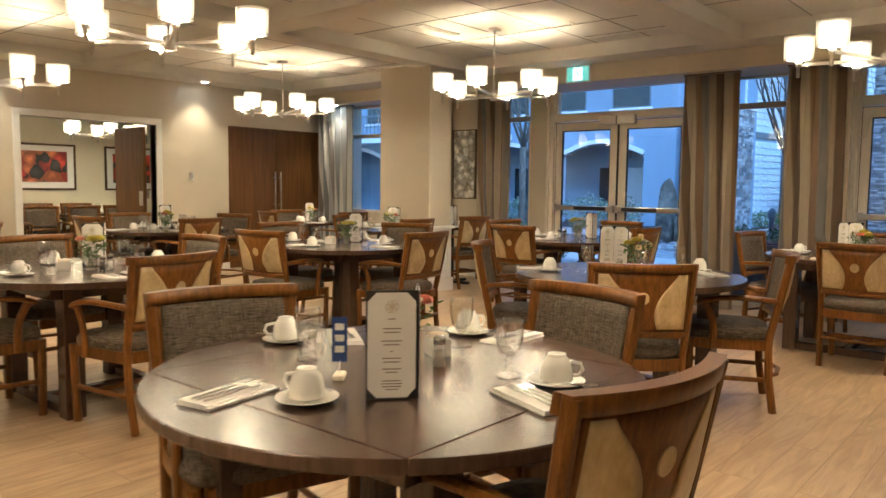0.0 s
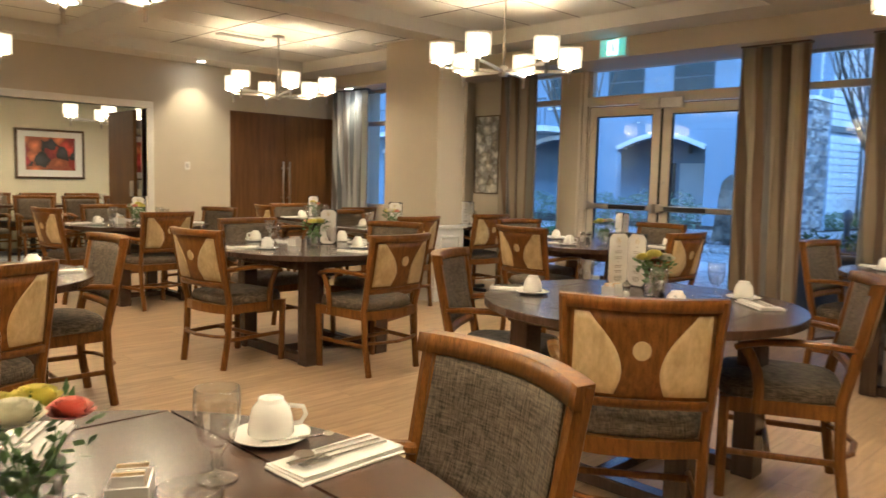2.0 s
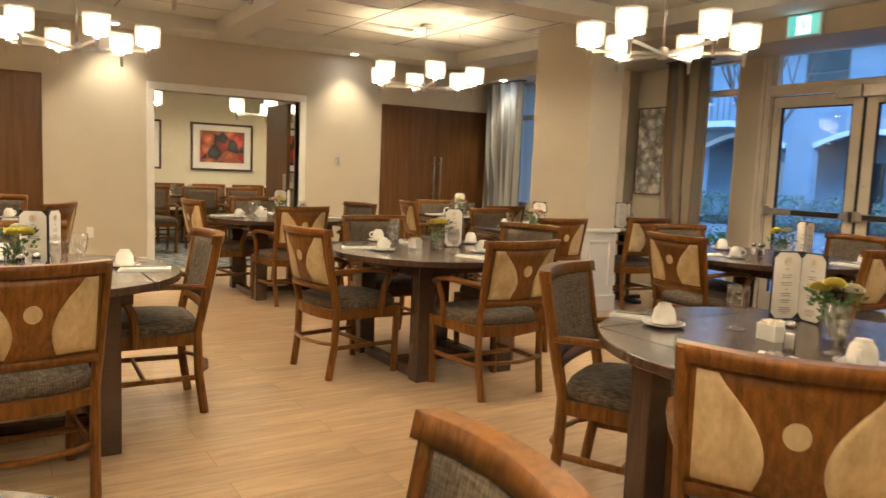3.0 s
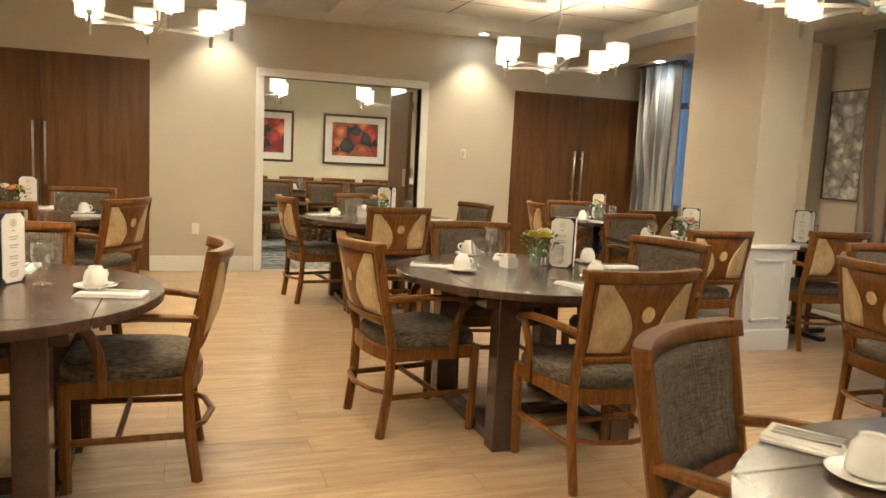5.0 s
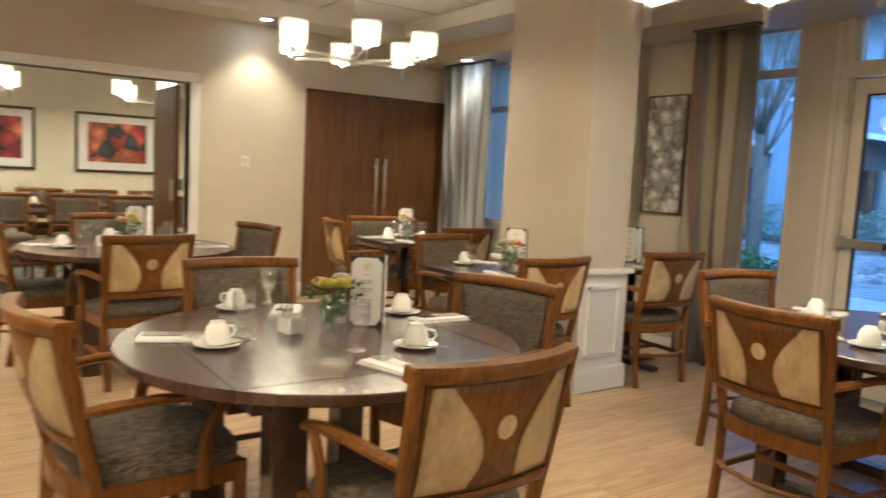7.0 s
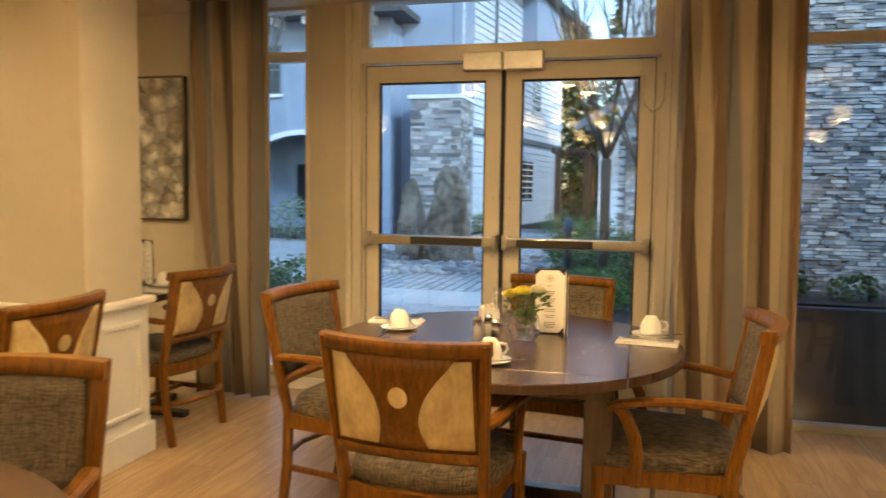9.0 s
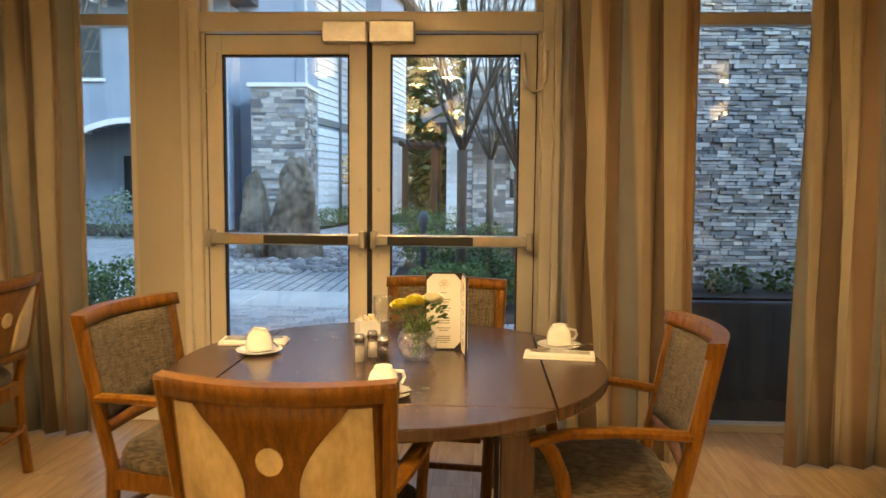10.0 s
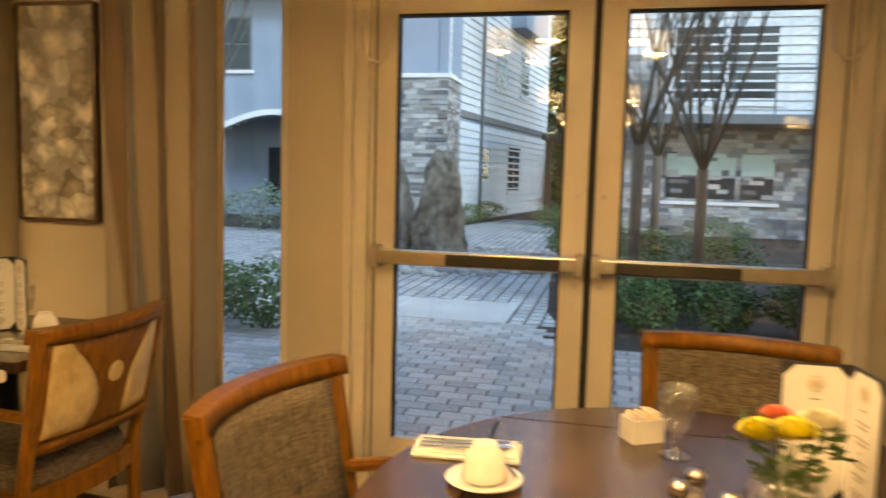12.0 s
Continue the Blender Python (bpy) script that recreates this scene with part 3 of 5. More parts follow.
def curtain(y0, y1, x, z0, z1, folds, seed, cloth, label, flare=0.0):
    r = random.Random(seed)
    n, rows = folds * 14, 10
    ph = [r.uniform(-0.5, 0.5) for _ in range(folds + 2)]
    bm = bmesh.new()
    runs, grid = [], []
    for j in range(rows + 1):
        v = j / rows
        line, run, last = [], 0.0, None
        for i in range(n + 1):
            u = i / n
            k = u * folds
            amp = 0.06 * (0.55 + 0.45 * v) * (0.75 + 0.5 * abs(ph[int(k)]))
            a = 2 * math.pi * (k + 0.25 * ph[int(k)] * math.sin(math.pi * (k % 1)))
            w = 1 + flare * v
            p = Vector((x + amp * math.sin(a) + 0.008 * math.sin(5 * v + k), y0 + (y1 - y0) * (0.5 + (u - 0.5) * w) + 0.018 * math.sin(2 * a), z1 - (z1 - z0) * v))
            if last is not None:
                run += math.hypot(p.x - last.x, p.y - last.y)
            last = p
            line.append(bm.verts.new(p))
            runs.append(run)
        grid.append(line)
    for a, b in zip(grid, grid[1:]):
        for i in range(n):
            bm.faces.new((a[i], a[i + 1], b[i + 1], b[i])).smooth = True
    ob = thing("curtain", label, "curtain", "window curtains")
    me = mesh_of("cloth", bm, cloth)
    at = me.attributes.new("run", "FLOAT", "POINT")
    for i, v in enumerate(runs):
        at.data[i].value = v + seed * 0.17
    c = new("cloth", me)
    c.parent = ob
    md = c.modifiers.new("thick", "SOLIDIFY")
    md.thickness = 0.004
    part("heading", box(x - 0.05, x + 0.05, y0, y1, z1 - 0.004, z1 + 0.012), cloth, ob)


curtain(6.47, 7.0, 7.72, 0.015, 2.47, 4, 1, STRIPE, "brown and taupe striped floor-length curtain drawn open")
curtain(3.50, 4.08, 7.56, 0.015, 2.47, 4, 2, STRIPE, "brown and taupe striped floor-length curtain drawn open", 0.06)
curtain(2.46, 3.02, 7.52, 0.015, 2.47, 4, 3, STRIPE, "brown and taupe striped floor-length curtain drawn open", 0.10)
curtain(9.40, 10.20, 7.66, 0.015, 2.49, 6, 4, STRIPE2, "pale silver striped floor-length curtain in the alcove")


# ---- chairs ----
def bow(x, z):
    """The line of the raked, bowed chair back: how far behind the seat's centre it lies."""
    return -0.225 - (z - 0.45) * 0.19 - 0.055 * (1 - (x / 0.24) ** 2) * min(1, max(0, (z - 0.45) / 0.2))


def slab(xa, xb, z0, z1, front, back, nx=10, nz=6):
    """A bowed sheet between the curves xa(z), xb(z), as thick as front to back."""
    bm = bmesh.new()
    def sheet(off):
        return [[bm.verts.new((xa(z) + (xb(z) - xa(z)) * i / nx, bow(xa(z) + (xb(z) - xa(z)) * i / nx, z) + off, z)) for i in range(nx + 1)] for z in [z0 + (z1 - z0) * j / nz for j in range(nz + 1)]]
    A, B = sheet(front), sheet(back)
    for j in range(nz):
        for i in range(nx):
            bm.faces.new((A[j][i], A[j][i + 1], A[j + 1][i + 1], A[j + 1][i])).smooth = True
            bm.faces.new((B[j][i], B[j + 1][i], B[j + 1][i + 1], B[j][i + 1])).smooth = True
    for j in range(nz):
        bm.faces.new((A[j][0], A[j + 1][0], B[j + 1][0], B[j][0]))
        bm.faces.new((A[j][nx], B[j][nx], B[j + 1][nx], A[j + 1][nx]))
    for i in range(nx):
        bm.faces.new((A[0][i], B[0][i], B[0][i + 1], A[0][i + 1]))
        bm.faces.new((A[nz][i], A[nz][i + 1], B[nz][i + 1], B[nz][i]))
    return bm


def build_chair():
    c = thing("dining_chair", "brown wooden dining armchair with taupe woven seat and inlaid back", "chair", "dining chairs")
    # seat: rounded cushion over a wooden apron
    bm = bmesh.new()
    rings = []
    for k, (s, z) in enumerate(((0.97, 0.415), (1.0, 0.43), (1.0, 0.455), (0.95, 0.478), (0.75, 0.488), (0.3, 0.492))):
        ring = []
        for i in range(32):
            a = 2 * math.pi * i / 32
            ca, sa = math.cos(a), math.sin(a)
            e = 0.5
            x = math.copysign(abs(ca) ** e, ca) * 0.255 * s
            y = math.copysign(abs(sa) ** e, sa) * 0.24 * s
            x *= 1.0 + 0.08 * (y / 0.24)
            ring.append(bm.verts.new((x, y, z)))
        rings.append(ring)
    for a, b in zip(rings, rings[1:]):
        for i in range(32):
            bm.faces.new((a[i], a[(i + 1) % 32], b[(i + 1) % 32], b[i])).smooth = True
    bm.faces.new(rings[-1]).smooth = True
    bm.faces.new(rings[0][::-1])
    part("seat", bm, FABRIC, c, "taupe woven seat cushion")
    bm = bmesh.new()
    box(-0.22, 0.22, 0.195, 0.225, 0.36, 0.42, 0.004, into=bm)
    for s in (-1, 1):
        sweep([(s * 0.225, -0.2, 0.39), (s * 0.245, 0.2, 0.39)], 0.028, 0.06, into=bm)
    sweep([(-0.215, -0.215, 0.39), (-0.11, -0.245, 0.39), (0, -0.255, 0.39), (0.11, -0.245, 0.39), (0.215, -0.215, 0.39)], 0.028, 0.06, into=bm)
    part("seat_frame", bm, OAK, c)
    for s in (-1, 1):
        pts = [(s * 0.215, -0.255, 0.0), (s * 0.222, -0.225, 0.2), (s * 0.226, -0.215, 0.42), (s * 0.232, bow(0.24, 0.58) + 0.0, 0.58), (s * 0.24, bow(0.24, 0.75), 0.75), (s * 0.246, bow(0.24, 0.9), 0.9)]
        part("back_leg", sweep(pts, 0.036, 0.042, up=(0, 1, 0), bevel=1), OAK, c)
        bm = bmesh.new()
        sweep([(s * 0.236, 0.205, 0.0), (s * 0.242, 0.205, 0.2), (s * 0.25, 0.205, 0.42)], 0.04, 0.04, up=(0, 1, 0), bevel=1, into=bm)
        part("front_leg", bm, OAK, c)
        part("arm", sweep([(s * 0.232, bow(0.24, 0.645) + 0.01, 0.645), (s * 0.255, -0.17, 0.655), (s * 0.272, -0.05, 0.662), (s * 0.278, 0.07, 0.655), (s * 0.268, 0.15, 0.635), (s * 0.262, 0.172, 0.622)], 0.046, 0.028, bevel=1), OAK, c)
        part("arm_support", sweep([(s * 0.262, 0.085, 0.365), (s * 0.263, 0.08, 0.45), (s * 0.265, 0.09, 0.53), (s * 0.267, 0.12, 0.60), (s * 0.266, 0.145, 0.632)], 0.028, 0.04, up=(0, 1, 0), bevel=1), OAK, c)
        part("stretcher", sweep([(s * 0.222, -0.225, 0.19), (s * 0.24, 0.2, 0.19)], 0.02, 0.026, bevel=1), OAK, c)
    part("stretcher", sweep([(-0.222, -0.225, 0.215), (-0.15, -0.275, 0.215), (0, -0.305, 0.215), (0.15, -0.275, 0.215), (0.222, -0.225, 0.215)], 0.026, 0.02, bevel=1), OAK, c)
    part("stretcher", sweep([(-0.23, 0.03, 0.19), (0.23, 0.03, 0.19)], 0.02, 0.026, bevel=1), OAK, c)
    w = 0.226
    back = part("backrest", slab(lambda z: -w, lambda z: w, 0.535, 0.868, 0.004, -0.012, 14, 6), OAK, c, "veneered wooden back panel")
    inner = lambda z: (lambda s: 0.082 - 0.03 * math.sin(math.pi * min(1, s * 1.1)) + 0.125 * max(0, s - 0.18) ** 1.7)((z - 0.57) / 0.29)
    for s in (-1, 1):
        part("inlay", slab(lambda z: min(s * inner(z), s * 0.213), lambda z: max(s * inner(z), s * 0.213), 0.578, 0.852, -0.010, -0.0155, 6, 10), INLAY, back, "pale burl wood inlay")
    bm = bmesh.new()
    ring = [bm.verts.new((0.029 * math.cos(a), bow(0, 0.735 + 0.032 * math.sin(a)) - 0.0155, 0.735 + 0.032 * math.sin(a))) for a in [2 * math.pi * k / 20 for k in range(20)]]
    low = [bm.verts.new(v.co + Vector((0, 0.006, 0))) for v in ring]
    bm.faces.new(ring)
    for k in range(20):
        bm.faces.new((ring[k], ring[(k + 1) % 20], low[(k + 1) % 20], low[k]))
    part("medallion", bm, INLAY, back, "round pale inlay")
    part("crest_rail", slab(lambda z: -0.262, lambda z: 0.262, 0.862, 0.905, 0.022, -0.022, 16, 2), OAK, c)
    part("lower_rail", slab(lambda z: -w, lambda z: w, 0.53, 0.565, 0.016, -0.020, 14, 2), OAK, c)
    part("back_cushion", slab(lambda z: -w + 0.014, lambda z: w - 0.014, 0.572, 0.858, 0.02, 0.003, 14, 6), FABRIC, c, "taupe woven back pad")
    bm = slab(lambda z: -w, lambda z: -w + 0.016, 0.565, 0.862, 0.016, 0.0, 2, 6)
    part("back_stile", bm, OAK, c)
    part("back_stile", slab(lambda z: w - 0.016, lambda z: w, 0.565, 0.862, 0.016, 0.0, 2, 6), OAK, c)
    return c


CHAIR = build_chair()
CHAIRS = []


def chair_back_at(x, y, facing):
    """A chair whose crest rail's middle stands over (x, y); facing: the way the sitter looks, degrees from +x."""
    a = radians(facing)
    d = 0.345
    m = pose(x + d * math.cos(a), y + d * math.sin(a), 0, 0, 0, facing - 90)
    if not CHAIRS:
        CHAIR.matrix_basis = m
        CHAIRS.append(CHAIR)
    else:
        CHAIRS.append(copy_thing(CHAIR, m))
    return CHAIRS[-1]


N_, S_, E_, W_ = 90, -90, 0, 180
for x, y, f in (
        (1.18, 3.07, -106), (2.15, 2.15, 168), (1.07, 1.38, 81),
        (3.60, 3.80, -61), (3.05, 2.365, 36), (4.32, 2.05, 114),
        (3.20, 5.69, 8), (4.14, 4.68, 93), (5.04, 5.77, 197), (4.16, 6.67, -91),
        (6.50, 5.71, -99), (5.54, 4.915, -3), (6.26, 3.81, 88), (7.32, 4.62, 173),
        (2.62, 5.42, 178), (1.72, 4.26, 98), (1.72, 6.16, -85), (0.78, 5.25, 0),
        (3.26, 8.80, 8), (4.03, 7.75, 96), (5.00, 8.58, 192), (4.1, 9.52, -90),
        (5.77, 9.08, -10), (6.42, 9.50, -98), (6.00, 7.74, -84), (6.65, 8.24, 92), (5.87, 6.35, 90),
        (7.0, 6.43, 86), (6.42, 3.0, -96), (5.45, 1.94, 0), (7.2, 2.1, 180),
        (2.13, 7.94, 150), (1.68, 9.19, -100), (1.35, 7.4, 90),
        (4.30, 12.62, -92), (4.88, 12.5, -86), (3.6, 12.6, -90), (4.1, 13.95, -90), (4.75, 13.95, -90), (5.4, 13.95, -90), (3.4, 13.95, -90), (5.5, 12.6, -90)):
    chair_back_at(x, y, f)


# ---- tables ----
def build_round_table():
    t = thing("round_table", "round dark wooden dining table with four drop leaves", "table", "round dining tables")
    R, H, T, g = 0.70, 0.75, 0.034, 0.0022
    s = R * math.sqrt(0.5)
    part("tabletop", box(-s + g, s - g, -s + g, s - g, H - T, H, 0.003), TABLE, t)
    for k in range(4):
        bm = bmesh.new()
        arc = [(R * math.cos(a), R * math.sin(a)) for a in [math.pi / 4 - math.pi / 2 + 0.003 + (math.pi / 2 - 0.006) * i / 20 for i in range(21)]]
        prof = [(-T, 0.004), (-T + 0.004, 0), (-0.004, 0), (0, 0.004)]
        pts = [(s + g, -s + g)] + [p for p in arc if p[0] > s + g * 1.5] + [(s + g, s - g)]
        rows = []
        for z, inset in prof:
            rows.append([bm.verts.new((s + g + (x - s - g) * (1 - inset / 0.2) if i not in (0, len(pts) - 1) else x, y, H + z)) for i, (x, y) in enumerate(pts)])
        for a, b in zip(rows, rows[1:]):
            for i in range(len(pts)):
                bm.faces.new((a[i], a[(i + 1) % len(pts)], b[(i + 1) % len(pts)], b[i]))
        bm.faces.new(rows[0][::-1])
        bm.faces.new(rows[-1])
        bmesh.ops.rotate(bm, verts=bm.verts, cent=(0, 0, 0), matrix=Matrix.Rotation(k * math.pi / 2, 3, "Z"))
        part("leaf", bm, TABLE, t)
    bm = bmesh.new()
    for a in ((-0.42, 0.42, -0.42, -0.38), (-0.42, 0.42, 0.38, 0.42), (-0.42, -0.38, -0.38, 0.38), (0.38, 0.42, -0.38, 0.38)):
        box(*a, H - T - 0.07, H - T, 0.002, into=bm)
    part("apron", bm, TABLE, t)
    for x in (-0.31, 0.31):
        for y in (-0.40, 0.40):
            part("leg", box(x - 0.055, x + 0.055, y - 0.05, y + 0.05, 0.0, H - T, 0.004), TABLE, t)
        part("floor_rail", box(x - 0.035, x + 0.035, -0.35, 0.35, 0.006, 0.06, 0.004), TABLE, t)
    part("stretcher", box(-0.275, 0.275, -0.03, 0.03, 0.01, 0.055, 0.004), TABLE, t)
    return t


ROUND = build_round_table()
TABLES = {"A": (1.19, 2.215, 0), "B": (3.88, 2.86, 0), "C": (4.12, 5.66, 0), "D": (6.39, 4.76, 0), "E": (1.72, 5.24, 0), "F": (4.08, 8.60, 0), "J": (6.34, 2.10, 0), "K": (1.33, 8.35, 0)}
for i, (x, y, r) in enumerate(TABLES.values()):
    if i == 0:
        ROUND.matrix_basis = pose(x, y, 0, 0, 0, r) @ Matrix.Diagonal((0.97, 0.97, 1, 1))
    else:
        copy_thing(ROUND, pose(x, y, 0, 0, 0, r))


def rect_table(x0, x1, y0, y1, label):
    t = thing("square_table", label, "table", "square dining tables")
    part("tabletop", box(x0, x1, y0, y1, 0.715, 0.75, 0.004), TABLE, t)
    xm, ym = (x0 + x1) / 2, (y0 + y1) / 2
    part("pedestal", lathe([(0.045, 0.03), (0.04, 0.1), (0.04, 0.715)], 20, at=(xm, ym, 0)), BLACK, t, "black metal pedestal")
    bm = bmesh.new()
    sweep([(xm - 0.3, ym, 0.02), (xm + 0.3, ym, 0.02)], 0.06, 0.035, into=bm)
    sweep([(xm, ym - 0.3, 0.018), (xm, ym + 0.3, 0.018)], 0.06, 0.033, into=bm)
    part("foot", bm, BLACK, t)


rect_table(5.60, 6.26, 6.70, 7.40, "small square dark wooden table beside the column")
rect_table(6.05, 6.80, 8.55, 9.25, "small square dark wooden table before wooden doors")
rect_table(6.93, 7.57, 6.72, 7.40, "small square dark wooden table between column and wall")
rect_table(2.9, 6.1, 12.95, 13.75, "long dark wooden table in the private room")


# ---- chandeliers ----
def chandelier(x, y, top=COF, hub=2.16, turn=0.0, emit=True):
    c = thing("chandelier", "brushed nickel six-arm chandelier with lit white drum shades", "chandelier", "ceiling chandeliers", m=pose(x, y, hub, 0, 0, turn))
    part("canopy", lathe([(0.06, top - hub - 0.03), (0.065, top - hub - 0.02), (0.065, top - hub)], 20), NICKEL, c)
    part("stem", lathe([(0.009, 0.03), (0.009, top - hub - 0.03)], 10), NICKEL, c)
    part("hub", lathe([(0.02, -0.05), (0.036, -0.045), (0.036, 0.03), (0.02, 0.04)], 16), NICKEL, c)
    for k in range(6):
        a = math.pi / 3 * k
        R = 0.51 if k % 2 == 0 else 0.55
        ca, sa = math.cos(a), math.sin(a)
        P = lambda r, z: (r * ca, r * sa, z)
        part("arm", sweep([P(0.03, -0.01), P(0.25, 0.0), P(R - 0.1, 0.005), P(R + 0.01, 0.0)], 0.014, 0.022), NICKEL, c)
        bm = lathe([(0.008, -0.085), (0.013, -0.08), (0.013, -0.012), (0.02, -0.008), (0.022, 0.03), (0.013, 0.034), (0.013, 0.055)], 12, at=P(R, 0))
        part("socket", bm, NICKEL, c)
        bm = lathe([(0.078, 0.044), (0.083, 0.188)], 28, cap=False, at=P(R, 0))
        lathe([(0.075, 0.044), (0.080, 0.188)], 28, cap=False, into=bm, at=P(R, 0))
        sh = part("shade", bm, SHADE, c, "lit white fabric drum shade")
        part("outer_shade", lathe([(0.098, 0.042), (0.102, 0.202)], 28, cap=False, at=P(R, 0)), SHEER, sh, "sheer white outer drum")
        for z in (0.042, 0.198):
            q = 0.0985 if z < 0.1 else 0.1025
            part("rim", lathe([(q, z), (q + 0.001, z + 0.002), (q, z + 0.005), (q - 0.002, z + 0.002), (q, z)], 28, cap=False, at=P(R, 0)), NICKEL, sh)
        part("diffuser", lathe([(0.03, 0.05), (0.074, 0.051), (0.074, 0.054), (0.03, 0.055)], 24, at=P(R, 0)), DISC, sh, "glowing glass diffuser")
        part("bulb", lathe([(0.008, 0.058), (0.024, 0.085), (0.026, 0.11), (0.014, 0.135), (0.003, 0.14)], 12, at=P(R, 0)), BULB, sh)
    return c


# Last three unseen, added on the grid; the final one brightens the near table.
LAMPS = [(5.66, 8.53, 12), (2.27, 8.38, 40), (5.70, 5.25, 20), (2.26, 5.28, 5), (5.54, 1.84, 33), (2.26, 1.9, 10), (-1.0, 5.3, 0), (-1.1, 1.9, 25)]
for x, y, r in LAMPS:
    chandelier(x, y, turn=r)
for x in (3.2, 5.3):
    chandelier(x, 12.6, top=2.6, hub=2.0, turn=15)

for x, y, e in ((5.56, 10.12, 1.0), (2.80, 10.12, 1.0), (0.0, 10.12, 1.0), (7.52, 9.65, 0.8)):
    z = SOF if x < 7.4 else 2.50
    p = thing("pot_light", "small recessed white ceiling pot light, lit", "pot light", "recessed ceiling lights", m=pose(x, y, z))
    part("ring", lathe([(0.05, -0.001), (0.05, -0.007), (0.066, -0.007), (0.07, 0.0)], 24, cap=False), TRIM, p)
    part("lens", lathe([(0.05, -0.003), (0.048, -0.005)], 24), POT, p, "glowing lens")
    ld = bpy.data.lights.new("pot_glow", "SPOT")
    ld.energy, ld.color, ld.spot_size, ld.spot_blend, ld.shadow_soft_size = SPOT_W * e, (1.0, 0.74, 0.42), radians(95), 0.7, 0.04
    new("pot_glow", ld).matrix_world = look((x, y, z - 0.02), (x, y + 0.12, 0.0)) if x < 7.4 else look((x, y, z - 0.02), (x + 0.02, y + 0.25, 0))


# ---- table settings ----
def dirs(facing):
    a = radians(facing)
    return Vector((math.cos(a), math.sin(a), 0)), Vector((-math.sin(a), math.cos(a), 0))


def build_cup():
    c = thing("coffee_cup", "white china coffee cup upside down on its saucer", "cup", "coffee cups")
    bm = lathe([(0.041, 0.012), (0.0435, 0.014), (0.0425, 0.03), (0.040, 0.048), (0.035, 0.064), (0.027, 0.0735), (0.0245, 0.076), (0.0245, 0.082), (0.022, 0.0825), (0.021, 0.078)], 28)
    cup = part("cup", bm, CHINA, c)
    part("handle", tube([(0.041, 0, 0.026), (0.058, 0, 0.027), (0.068, 0, 0.042), (0.062, 0, 0.058), (0.035, 0, 0.063)], 0.005), CHINA, cup)
    part("saucer", lathe([(0.035, 0.0), (0.045, 0.001), (0.074, 0.011), (0.076, 0.014), (0.072, 0.0135), (0.044, 0.006), (0.02, 0.005)], 36), CHINA, c)
    bm = tube([(-0.03, -0.055, 0.016), (0.0, -0.06, 0.017), (0.085, -0.062, 0.019)], 0.0028)
    lathe([(0.003, -0.002), (0.011, 0.001), (0.012, 0.003)], 12, into=bm, at=(0.095, -0.062, 0.017))
    part("teaspoon", bm, STEEL, c, "steel teaspoon")
    return c


def build_napkin():
    n = thing("folded_napkin", "folded white linen napkin with cutlery laid on it", "napkin", "folded napkins")
    bm = bmesh.new()
    for k, (w, z, dx) in enumerate(((0.056, 0.0, 0), (0.054, 0.0042, 0.003), (0.049, 0.0084, -0.003))):
        box(-w + dx, w + dx, -0.115, 0.115 - 0.004 * k, z, z + 0.004, 0.0015, 2, into=bm)
    for v in bm.verts:
        v.co.z += 0.0025 * math.sin(v.co.y * 40 + v.co.x * 30) * (v.co.z > 0.004)
    part("cloth", bm, LINEN, n)
    for i, x in enumerate((-0.02, 0.0, 0.022)):
        bm = sweep([(x, -0.10, 0.016), (x + 0.002, -0.02, 0.017), (x, 0.03, 0.019)], 0.006, 0.003)
        if i == 0:
            for q in (-0.007, -0.0023, 0.0023, 0.007):
                sweep([(x + q, 0.05, 0.019), (x + q, 0.092, 0.020)], 0.0028, 0.002, into=bm)
            sweep([(x, 0.03, 0.019), (x, 0.052, 0.019)], 0.018, 0.002, into=bm)
        elif i == 1:
            sweep([(x, 0.03, 0.019), (x + 0.003, 0.10, 0.019)], 0.016, 0.0018, into=bm)
        else:
            lathe([(0.004, -0.003), (0.015, 0.0), (0.019, 0.003)], 16, into=bm, at=(x, 0.055, 0.018))
        part(("fork", "knife", "spoon")[i], bm, STEEL, n, "polished steel cutlery")
    return n


def build_goblet():
    prof = [(0.034, 0.0), (0.034, 0.004), (0.016, 0.009), (0.007, 0.016), (0.011, 0.026), (0.007, 0.037), (0.013, 0.05), (0.029, 0.068), (0.037, 0.098), (0.039, 0.13), (0.037, 0.155),
            (0.0355, 0.155), (0.0375, 0.13), (0.0352, 0.1), (0.027, 0.072), (0.01, 0.056), (0.001, 0.055)]
    return tagged(new("water_goblet", mesh_of("water_goblet", lathe(prof, 24), GLASS)), "clear glass stemmed water goblet, empty", "glass", "water goblets")


